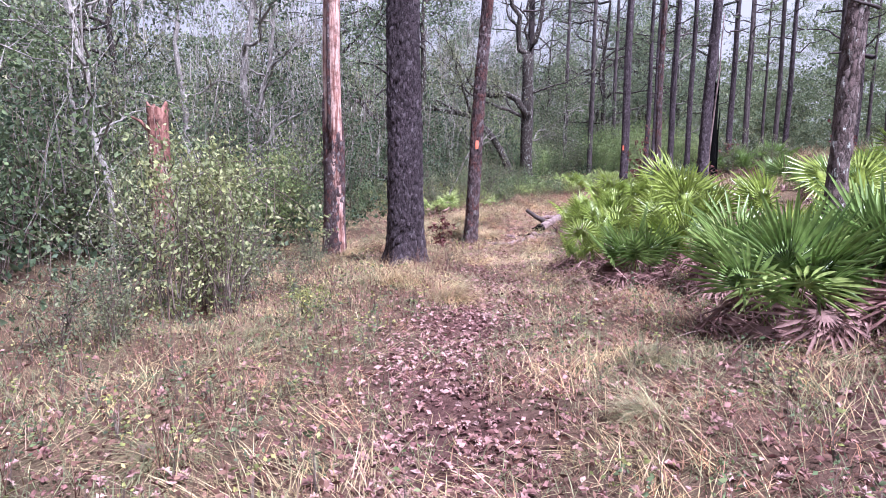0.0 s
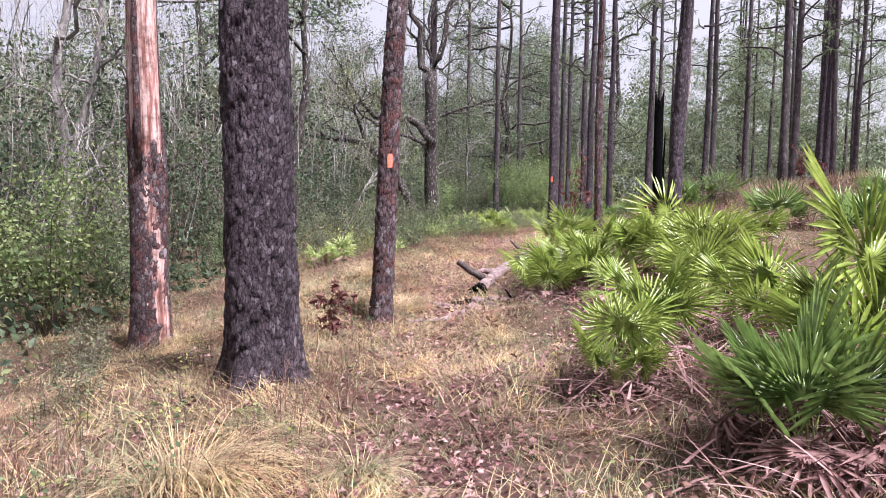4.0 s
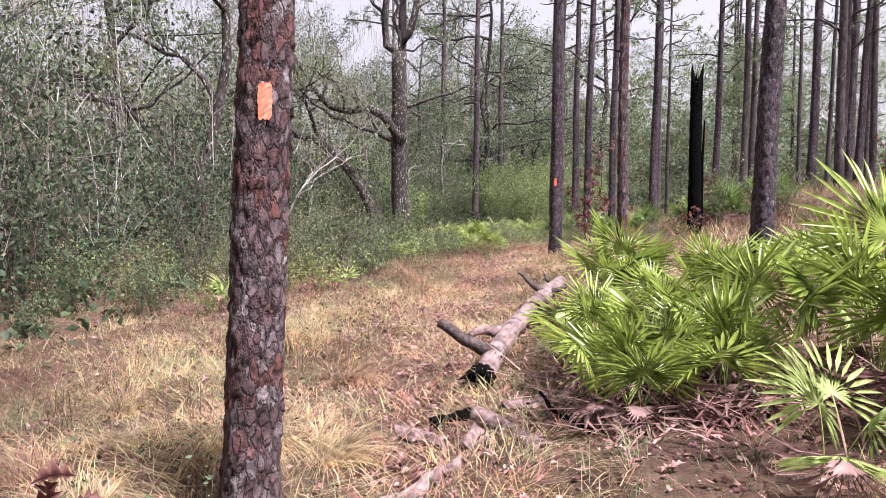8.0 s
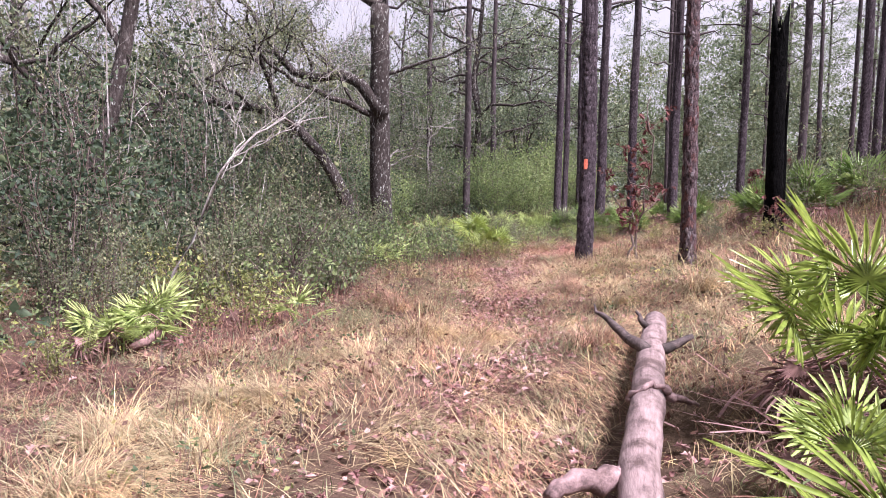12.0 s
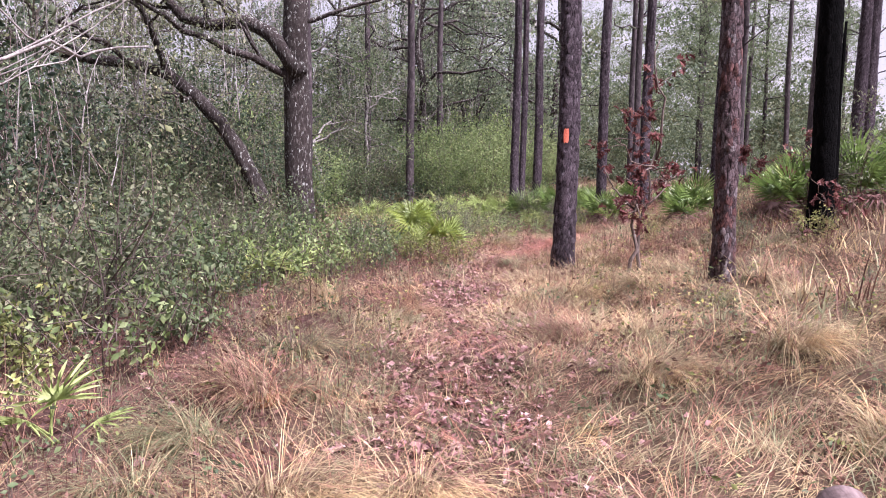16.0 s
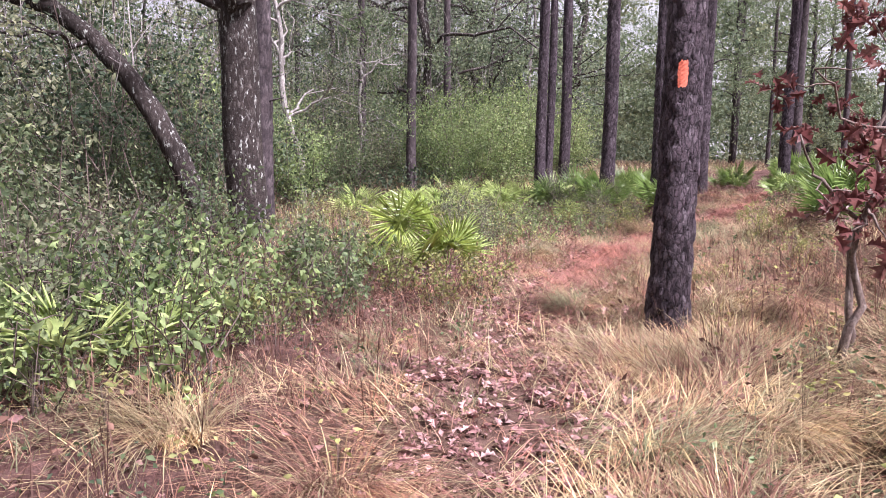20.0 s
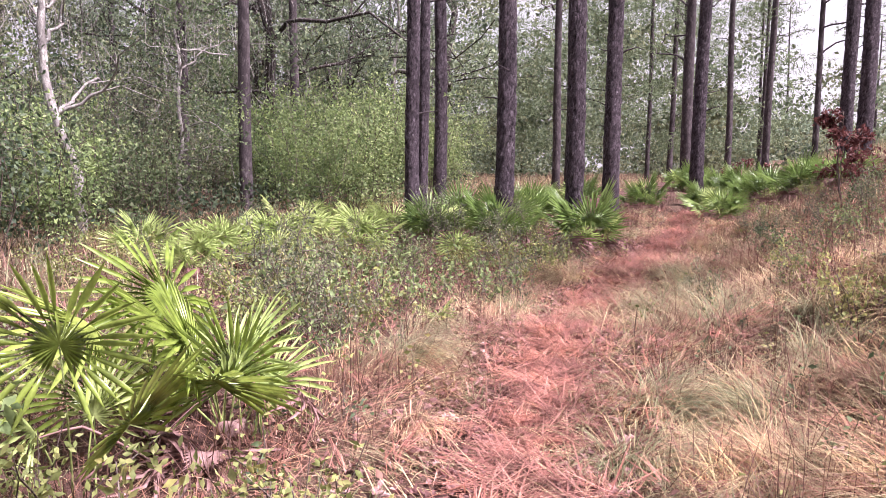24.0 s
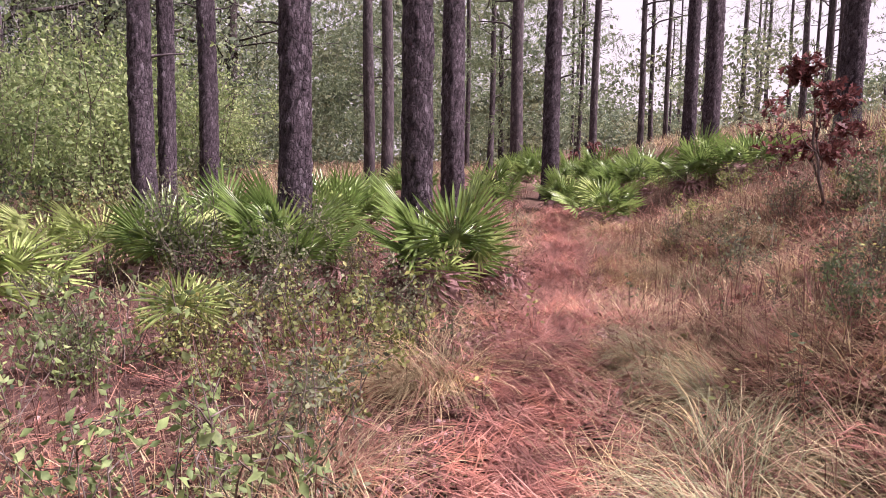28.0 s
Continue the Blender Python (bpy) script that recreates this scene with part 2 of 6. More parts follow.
BUSH_LEAF = leafy("bush_leaves", ((0, (0.19, 0.22, 0.11)), (0.5, (0.31, 0.34, 0.17)), (1, (0.52, 0.52, 0.31))), 0.5, 0.4, 14, 0.3, 1.9)
SHRUB_YELLOW = leafy("yellowing_leaves", ((0, (0.2, 0.24, 0.085)), (0.5, (0.33, 0.36, 0.145)), (0.85, (0.5, 0.47, 0.2)), (1, (0.5, 0.36, 0.22))), 0.5, 0.4, 14, 0.3, 1.9)
# Raised and greyed leaf tones: the haze of the far woods is painted in.
OAK_LEAF = leafy("oak_leaves", ((0, (0.149, 0.19, 0.153)), (0.5, (0.2, 0.255, 0.16)), (0.85, (0.3, 0.35, 0.235)), (1, (0.42, 0.45, 0.32))), 0.55, 0.35, 12, 0.3, 1.1)
RED_LEAF = leafy("red_oak_leaves", ((0, (0.12, 0.04, 0.042)), (0.5, (0.21, 0.085, 0.08)), (0.85, (0.34, 0.17, 0.15)), (1, (0.5, 0.32, 0.29))), 0.5, 0.35, 15)
STRAW = leafy("dry_grass", ((0, (0.14, 0.09, 0.056)), (0.25, (0.34, 0.25, 0.15)), (0.6, (0.56, 0.43, 0.265)), (0.85, (0.76, 0.62, 0.4)), (1, (0.56, 0.37, 0.27))), 0.7, 0.3, 8, 0.3, 2.4)
RUSSET = leafy("russet_grass", ((0, (0.12, 0.0607, 0.0478)), (0.4, (0.32, 0.16, 0.12)), (0.75, (0.49, 0.28, 0.215)), (1, (0.63, 0.45, 0.35))), 0.7, 0.3, 8, 0.3, 2.4)
BLEACHED = leafy("bleached_grass", ((0, (0.2, 0.135, 0.082)), (0.3, (0.42, 0.315, 0.19)), (0.7, (0.64, 0.52, 0.33)), (1, (0.86, 0.76, 0.53))), 0.7, 0.3, 8, 0.3, 2.4)
GRASS_GREEN = leafy("green_grass", ((0, (0.11, 0.125, 0.07)), (0.4, (0.22, 0.24, 0.135)), (0.8, (0.38, 0.38, 0.23)), (1, (0.58, 0.55, 0.37))), 0.55, 0.35, 8)
LITTER = leafy("fallen_leaves", ((0, (0.13, 0.056, 0.056)), (0.35, (0.33, 0.17, 0.168)), (0.7, (0.55, 0.34, 0.335)), (1, (0.74, 0.55, 0.545))), 0.65, 0.15, 25)
BROWN_STEM = leafy("brown_stems", ((0, (0.1, 0.054, 0.046)), (0.5, (0.21, 0.112, 0.09)), (0.85, (0.33, 0.195, 0.155)), (1, (0.47, 0.33, 0.25))), 0.7, 0.25, 8)
PINE_STRAW = leafy("pine_straw", ((0, (0.108, 0.03915, 0.0348)), (0.4, (0.279, 0.1131, 0.0957)), (0.75, (0.45, 0.2088, 0.174)), (1, (0.684, 0.4089, 0.348))), 0.6, 0.15, 8, 0.4, 3.0)


def painted_blaze():
    m, n, l, p = nodes_of("orange_blaze_paint")
    co = n.new("ShaderNodeTexCoord")
    t = noise_node(n, l, 45, 5, co.outputs["Object"], 0.7)
    r = ramp(n, ((0.3, (0.5, 0.09, 0.05)), (0.5, (0.82, 0.2, 0.12)), (0.75, (0.9, 0.3, 0.2))))
    l.new(t.outputs[0], r.inputs[0])
    l.new(r.outputs[0], p.inputs["Base Color"])
    p.inputs["Roughness"].default_value = 0.65
    return m


BLAZE = painted_blaze()


def ground_material():
    m, n, l, p = nodes_of("forest_floor")
    co = n.new("ShaderNodeTexCoord")
    a = n.new("ShaderNodeAttribute")
    a.attribute_name = "litter"
    b = n.new("ShaderNodeAttribute")
    b.attribute_name = "straw"
    big = noise_node(n, l, 0.9, 5, co.outputs["Object"], 0.65)
    mid = noise_node(n, l, 9, 6, co.outputs["Object"], 0.7)
    fine = noise_node(n, l, 70, 5, co.outputs["Object"], 0.75)
    base = ramp(n, ((0.3, (0.045, 0.028, 0.022)), (0.5, (0.115, 0.074, 0.055)), (0.62, (0.2, 0.145, 0.095)), (0.8, (0.12, 0.1, 0.06))))
    l.new(mid.outputs[0], base.inputs[0])
    patch = ramp(n, ((0.35, (0.09, 0.052, 0.042)), (0.55, (0.22, 0.16, 0.105)), (0.75, (0.13, 0.11, 0.065))))
    l.new(big.outputs[0], patch.inputs[0])
    c = mixed(n, l, base.outputs[0], patch.outputs[0], 0.5)
    lit = ramp(n, ((0.3, (0.045, 0.022, 0.022)), (0.5, (0.13, 0.067, 0.062)), (0.7, (0.24, 0.14, 0.13))))
    l.new(mid.outputs[0], lit.inputs[0])
    c = mixed(n, l, c, lit.outputs[0], a.outputs["Fac"])
    st = ramp(n, ((0.3, (0.05, 0.02, 0.017)), (0.5, (0.13, 0.052, 0.042)), (0.7, (0.26, 0.115, 0.09))))
    l.new(fine.outputs[0], st.inputs[0])
    c = mixed(n, l, c, st.outputs[0], b.outputs["Fac"])
    tone = ramp(n, ((0.3, (0.32, 0.31, 0.31)), (0.7, (1.1, 1.1, 1.1))))
    l.new(fine.outputs[0], tone.inputs[0])
    c = mixed(n, l, c, tone.outputs[0], 0.9, "MULTIPLY")
    l.new(c, p.inputs["Base Color"])
    p.inputs["Roughness"].default_value = 0.95
    p.inputs["Specular IOR Level"].default_value = 0.1
    bp = n.new("ShaderNodeBump")
    bp.inputs["Strength"].default_value, bp.inputs["Distance"].default_value = 0.8, 0.05
    l.new(mixed(n, l, mid.outputs[0], fine.outputs[0], 0.5), bp.inputs["Height"])
    l.new(bp.outputs[0], p.inputs["Normal"])
    return m


FLOOR = ground_material()

# ---- mesh tools ----


def mesh_of(name, parts, smooth=False):
    """One mesh from blocks of (vertices, faces, material); faces are arrays of 3 or 4 corners."""
    me = bpy.data.meshes.new(name)
    vs, loops, starts, mats, slots, base, at_loop = [], [], [], [], [], 0, 0
    for v, faces, mat in parts:
        v = np.asarray(v, np.float32).reshape(-1, 3)
        if mat not in slots:
            slots.append(mat)
        for f in faces if isinstance(faces, (list, tuple)) else [faces]:
            f = np.asarray(f, np.int32)
            loops.append((f + base).ravel())
            starts.append(at_loop + np.arange(len(f), dtype=np.int32) * f.shape[1])
            mats.append(np.full(len(f), slots.index(mat), np.int32))
            at_loop += f.size
        vs.append(v)
        base += len(v)
    v, lo, st, mi = (np.concatenate(q) for q in (vs, loops, starts, mats))
    me.vertices.add(len(v))
    me.vertices.foreach_set("co", v.ravel())
    me.loops.add(len(lo))
    me.loops.foreach_set("vertex_index", lo)
    me.polygons.add(len(st))
    me.polygons.foreach_set("loop_start", st)
    me.polygons.foreach_set("material_index", mi)
    if smooth:
        me.polygons.foreach_set("use_smooth", np.ones(len(st), bool))
    for s in slots:
        me.materials.append(s)
    me.update(calc_edges=True)
    me.validate()
    return me


def thing(name, m, label, category, group=""):
    ob = new(name)
    ob.empty_display_size = 0.2
    ob.matrix_basis = m
    return tagged(ob, label, category, group)


def part(name, me, parent, label="", m=None):
    ob = new(name, me)
    ob.parent = parent
    if m is not None:
        ob.matrix_basis = m
    return tagged(ob, label)


def unit(a):
    return a / np.maximum(np.linalg.norm(a, axis=-1, keepdims=True), 1e-9)


def tube(points, radii, sides=8, cap=True):
    """A round limb along points: vertices and quads (and a cap)."""
    p = np.asarray(points, float)
    r = np.asarray(radii, float)
    d = unit(np.gradient(p, axis=0))
    ref = np.where(np.abs(d[:, 2:3]) > 0.9, np.array([[1.0, 0, 0]]), np.array([[0, 0, 1.0]]))
    u = unit(np.cross(d, ref))
    w = np.cross(d, u)
    a = np.linspace(0, 2 * np.pi, sides, endpoint=False)
    v = p[:, None] + r[:, None, None] * (np.cos(a)[None, :, None] * u[:, None] + np.sin(a)[None, :, None] * w[:, None])
    n = len(p)
    i = np.arange(n - 1)[:, None] * sides
    j = np.arange(sides)[None]
    k = (j + 1) % sides
    q = np.stack([i + j, i + k, i + sides + k, i + sides + j], -1).reshape(-1, 4)
    v = v.reshape(-1, 3)
    if cap:
        v = np.vstack([v, p[-1:], p[:1]])
        top = np.stack([(n - 1) * sides + j[0], (n - 1) * sides + k[0], np.full(sides, n * sides)], -1)
        low = np.stack([k[0], j[0], np.full(sides, n * sides + 1)], -1)
        return v, [q, np.vstack([top, low])]
    return v, [q]


def wander(a, b, n, amount, rng):
    """A crooked line from a to b."""
    t = np.linspace(0, 1, n)[:, None]
    p = (1 - t) * np.asarray(a, float) + t * np.asarray(b, float)
    k = np.cumsum(rng.normal(0, 1, (n, 3)), 0)
    k -= k[:1] * (1 - t) + k[-1:] * t
    return p + k * amount / math.sqrt(n)


def blades(root, heading, length, width, lean, droop, levels=3):
    """Grass blades or needles: bent strips that end in a point."""
    n = len(root)
    s = np.linspace(0, 1, levels + 1)
    out = np.stack([np.cos(heading), np.sin(heading), np.zeros(n)], -1)
    side = np.stack([-np.sin(heading), np.cos(heading), np.zeros(n)], -1)
    th = lean[:, None] + droop[:, None] * s[None]
    step = length[:, None] / levels
    dx = np.cumsum(np.concatenate([np.zeros((n, 1)), np.sin(th[:, 1:]) * step], 1), 1)
    dz = np.cumsum(np.concatenate([np.zeros((n, 1)), np.cos(th[:, 1:]) * step], 1), 1)
    mid = root[:, None] + dx[..., None] * out[:, None] + dz[..., None] * np.array([0, 0, 1.0])
    wd = width[:, None] * (1 - 0.55 * s[None]) * 0.5
    lv = mid[:, :-1] - side[:, None] * wd[:, :-1, None]
    rv = mid[:, :-1] + side[:, None] * wd[:, :-1, None]
    v = np.concatenate([np.stack([lv, rv], 2).reshape(n, -1, 3), mid[:, -1:]], 1)
    c = 2 * levels + 1
    b = np.arange(n)[:, None, None] * c
    q = np.array([[2 * k, 2 * k + 1, 2 * k + 3, 2 * k + 2] for k in range(levels - 1)])[None] + b
    t = np.array([[2 * levels - 2, 2 * levels - 1, 2 * levels]])[None] + b
    return v.reshape(-1, 3), [q.reshape(-1, 4), t.reshape(-1, 3)]


def leaves(root, axis, size, rng, slim=0.45, fold=0.25):
    """Small leaves: two halves folded along the midrib."""
    n = len(root)
    axis = unit(axis)
    side = unit(np.cross(axis, rng.normal(0, 1, (n, 3))))
    up = np.cross(side, axis)
    size = np.broadcast_to(size, (n,))[:, None]
    tip = root + axis * size
    mid = root + axis * size * 0.45
    lv = mid + side * size * slim * 0.5 + up * size * fold * 0.4
    rv = mid - side * size * slim * 0.5 + up * size * fold * 0.4
    v = np.stack([root, lv, tip, rv], 1).reshape(-1, 3)
    b = np.arange(n)[:, None, None] * 4
    return v, (np.array([[0, 1, 2], [0, 2, 3]])[None] + b).reshape(-1, 3)


LOBES = np.array([(0, 0), (0.12, 0.09), (0.2, 0.3), (0.32, 0.12), (0.5, 0.42), (0.58, 0.14), (0.75, 0.28), (0.82, 0.08), (1, 0)])


def oak_leaves(root, axis, normal, size, curl, rng):
    """Lobed oak leaves, curled along the midrib."""
    n = len(root)
    axis = unit(axis)
    side = unit(np.cross(normal, axis))
    up = np.cross(axis, side)
    size = np.broadcast_to(size, (n,))[:, None, None]
    x, y = LOBES[:, 0], LOBES[:, 1]
    left = root[:, None] + size * (x[None, :, None] * axis[:, None] + y[None, :, None] * side[:, None])
    right = root[:, None] + size * (x[None, :, None] * axis[:, None] - y[None, :, None] * side[:, None])
    bend = (np.abs(y) * curl + 0.18 * np.sin(x * 3.0))[None, :, None] * size * up[:, None]
    rib = root[:, None] + size * (x[None, 1:-1, None] * axis[:, None]) + (0.18 * np.sin(x[1:-1] * 3.0))[None, :, None] * size * up[:, None]
    v = np.concatenate([left + bend, (right + bend)[:, 1:-1], rib], 1)
    f = []
    L = lambda i: i
    R = lambda i: i if i in (0, 8) else 8 + i
    M = lambda i: i if i in (0, 8) else 15 + i
    for i in range(8):
        for e in (L, R):
            for tri in ((M(i), e(i), e(i + 1)), (M(i), e(i + 1), M(i + 1))):
                if len(set(tri)) == 3:
                    f.append(tri)
    b = np.arange(n)[:, None, None] * v.shape[1]
    return v.reshape(-1, 3), (np.array(f)[None] + b).reshape(-1, 3)


# ---- the lie of the land ----
TRAIL = np.array([(0.1, -30), (0.0, -4), (0.0, 3), (0.05, 6), (0.55, 9), (1.1, 12.5), (1.45, 15), (2.2, 18), (3.6, 22), (4.5, 25), (5.6, 27.4),
                  (7.4, 30.4), (9.0, 32.3), (10.4, 33.6), (12.7, 35.3), (17.4, 39.0), (26, 46), (60, 74)])


def beside(x, y):
    """Signed distance to the right of the trail, and the trail's own y there."""
    p = np.stack([np.asarray(x, float), np.asarray(y, float)], -1)
    best = np.full(p.shape[:-1], 1e9)
    u = np.zeros_like(best)
    yt = np.zeros_like(best)
    for a, b in zip(TRAIL[:-1], TRAIL[1:]):
        d = b - a
        t = np.clip(((p - a) @ d) / (d @ d), 0, 1)
        q = a + t[..., None] * d
        r = p - q
        dist = np.hypot(r[..., 0], r[..., 1])
        sgn = np.sign(r[..., 0] * d[1] - r[..., 1] * d[0])
        near = dist < best
        best = np.where(near, dist, best)
        u = np.where(near, dist * np.where(sgn == 0, 1, sgn), u)
        yt = np.where(near, q[..., 1], yt)
    return u, yt


def ground(x, y):
    x, y = np.asarray(x, float), np.asarray(y, float)
    u, yt = beside(x, y)
    z = np.interp(yt, [-30, 3, 8, 12, 16, 20, 25, 30, 34, 37, 41, 48, 74], [0.2, 0.03, -0.08, -0.14, -0.12, 0.0, 0.04, 0.02, 0.08, 0.3, 0.62, 1.0, 1.4])
    k = np.interp(yt, [0, 20, 27, 33], [0.14, 0.15, 0.17, 0.42])
    cap = np.interp(yt, [0, 20, 27, 33, 45], [1.5, 1.6, 1.7, 2.2, 1.6])
    z = z + cap * np.tanh(k * np.maximum(u - 0.9, 0) / cap)
    fall = np.interp(yt, [0, 10, 15, 22, 27], [0.25, 0.3, 0.42, 0.25, 0.1])
    z = z - fall * np.clip((-u - 0.8) / 3.2, 0, 1) ** 1.3
    z = z + np.clip((np.abs(u) - 12) / 40, 0, 1) * 0.5
    z = z + 0.05 * np.sin(x * 1.3 + 0.7 * y) * np.sin(y * 1.1 - 0.4 * x) + 0.022 * np.sin(3.1 * x + 1.0) * np.sin(2.7 * y)
    z = z - 0.05 * np.exp(-(u / 0.35) ** 2)
    hump = np.clip(np.sin(1.9 * x + 1.2 * np.sin(1.3 * y + 0.5)) * np.sin(2.1 * y + 1.4 * np.sin(1.5 * x)), 0, 1) ** 1.3
    z = z + 0.13 * hump * np.clip((np.abs(u) - 0.45) / 0.7, 0, 1) * np.interp(yt, [9, 13, 27, 33], [0.15, 1, 1, 0.7]) * np.clip((9 - np.abs(u)) / 3, 0, 1)
    for s, a in ((2.3, 0.03), (5.1, 0.018)):
        z = z + a * np.sin(s * x + 2 * np.sin(0.8 * s * y)) * np.cos(s * y + 1.5 * np.sin(0.6 * s * x)) * np.clip(np.abs(u) / 0.8, 0.25, 1)
    return z


def at_ground(x, y, sink=0.03):
    return float(ground(x, y)) - sink


def floor_sheet():
    def axis(lo, hi, a, b, fine):
        near = np.arange(a, b, fine)
        left = a - np.geomspace(fine, a - lo, 26)[::-1]
        right = b + np.geomspace(fine, hi - b, 26)
        return np.concatenate([left, near, right])

    xs, ys = axis(-500, 560, -9, 24, 0.17), axis(-400, 620, -3, 46, 0.17)
    X, Y = np.meshgrid(xs, ys)
    Z = ground(X, Y)
    u, yt = beside(X, Y)
    nx, ny = len(xs), len(ys)
    i = np.arange(ny - 1)[:, None] * nx + np.arange(nx - 1)[None]
    q = np.stack([i, i + 1, i + nx + 1, i + nx], -1).reshape(-1, 4)
    me = mesh_of("ground", [(np.stack([X, Y, Z], -1), q, FLOOR)], True)
    wob = 0.25 * np.sin(1.7 * Y) + 0.15 * np.sin(4.1 * Y + X)
    lit = np.exp(-((np.abs(u + wob * 0.4)) / 0.75) ** 2) * np.interp(yt, [0, 10, 14, 24, 30], [1, 1, 0.6, 0.45, 0.8])
    lit = np.maximum(lit, 0.7 * np.clip((u - 1.0) / 1.0, 0, 1) * np.clip((9 - u) / 3, 0, 1) * np.clip((18 - yt) / 3, 0, 1))
    # Dark litter left of the trail; its tone also paints in understory shade.
    lit = np.maximum(lit, 0.85 * np.clip((-u - 0.6) / 0.8, 0, 1) * np.clip((yt - 17) / 3, 0, 1) * np.clip((6 + u) / 2, 0, 1))
    needle = np.clip((yt - 27) / 4, 0, 1) * np.clip(1.1 - np.abs(u) / 0.26, np.where(u > 0, 0.12, 0.05), 1) * np.clip((7 - np.abs(u)) / 3, 0, 1)
    for nm, val in (("litter", lit), ("straw", needle)):
        at = me.attributes.new(nm, "FLOAT", "POINT")
        at.data.foreach_set("value", val.astype(np.float32).ravel())
    return tagged(new("ground", me), "leaf-littered sandy forest floor with dry grass", "ground", kind="structure")


floor_sheet()

# ---- pines ----


CRACKS = {}


def bark_trunk(r0, height, seed, lean=(0, 0), bow=0.0, sides=56, fine_to=5.0, step=0.035, plate=(0.075, 0.13), depth=0.016, taper=0.7, mat=PINE_BARK, top=None):
    """A trunk whose bark plates stand proud of the cracks between them."""
    rng = np.random.default_rng(seed)
    z = np.concatenate([np.arange(-0.15, min(fine_to, height), step), np.arange(min(fine_to, height), height + 0.01, 0.5)])
    a = np.linspace(0, 2 * np.pi, sides, endpoint=False)
    A, Z = np.meshgrid(a, z)
    r = r0 * (1 - taper * np.clip(Z, 0, None) / max(height, 18)) + r0 * 0.42 * np.exp(-np.clip(Z + 0.1, 0, None) / 0.22)
    r *= 1 + 0.05 * np.cos(2 * A + seed) + 0.05 * np.cos(3 * A + Z * 0.7) + 0.16 * np.exp(-np.clip(Z, 0, None) / 0.3) * np.cos(4 * A + seed)
    cols = max(8, int(2 * np.pi * r0 / plate[0]))
    rows = int(height / plate[1]) + 4
    ju, jv, lev = rng.uniform(-0.42, 0.42, (rows, cols)), rng.uniform(-0.45, 0.45, (rows, cols)), rng.uniform(0, 1, (rows, cols))
    U = A / (2 * np.pi) * cols + 0.35 * np.sin(Z * 9)
    V = Z / plate[1] + 1.5 + 0.3 * np.sin(A * 5)
    U = U + 0.22 * np.sin(2.3 * V + 3 * np.sin(1.7 * U)) + 0.1 * np.sin(5.1 * V + 2 * U)
    V = V + 0.2 * np.sin(2.1 * U + 2 * np.sin(1.3 * V)) + 0.1 * np.sin(4.7 * U + 3 * V)
    iu, iv = np.floor(U).astype(int), np.floor(V).astype(int)
    f1, f2, own, hang = np.full(U.shape, 9.0), np.full(U.shape, 9.0), np.zeros(U.shape), np.zeros(U.shape)
    for dv in (-1, 0, 1):
        for du in (-1, 0, 1):
            cu, cv = (iu + du) % cols, np.clip(iv + dv, 0, rows - 1)
            d = np.hypot(iu + du + 0.5 + ju[cv, cu] - U, (iv + dv + 0.5 + jv[cv, cu] - V))
            nearer = d < f1
            f2 = np.where(nearer, f1, np.minimum(f2, d))
            own = np.where(nearer, lev[cv, cu], own)
            hang = np.where(nearer, iv + dv + 0.5 + jv[cv, cu] - V, hang)
            f1 = np.where(nearer, d, f1)
    e = np.clip((f2 - f1) / 0.22, 0, 1)
    CRACKS["last"] = np.append(0.88 * ((1 - e) ** 1.9).ravel(), 0.0).astype(np.float32)
    r = r + depth * (np.sqrt(e) - 0.6) + depth * (0.8 * (own - 0.5) + 0.9 * own * hang) * e
    cx = lean[0] * Z + bow * np.sin(Z / max(height, 1) * np.pi) + 0.02 * np.sin(Z * 0.9 + seed)
    cy = lean[1] * Z + 0.02 * np.cos(Z * 0.8 + seed)
    Zt = Z.copy()
    if top is not None:
        jag = top * (0.5 * np.sin(A * 2 + seed) + 0.3 * np.sin(A * 5 + 2 * seed) + 0.2 * np.sin(A * 9))
        Zt = Zt + np.clip((Z - (height - 1.0)) / 1.0, 0, 1) * jag
    v = np.stack([cx + r * np.cos(A), cy + r * np.sin(A), Zt], -1).reshape(-1, 3)
    n = len(z)
    i = np.arange(n - 1)[:, None] * sides
    j = np.arange(sides)[None]
    k = (j + 1) % sides
    q = np.stack([i + j, i + k, i + sides + k, i + sides + j], -1).reshape(-1, 4)
    c = v[-sides:].mean(0)[None] - np.array([[0, 0, 0.15 if top is not None else 0]])
    cap = np.stack([(n - 1) * sides + j[0], (n - 1) * sides + k[0], np.full(sides, n * sides)], -1)
    return np.vstack([v, c]), [q, cap], mat


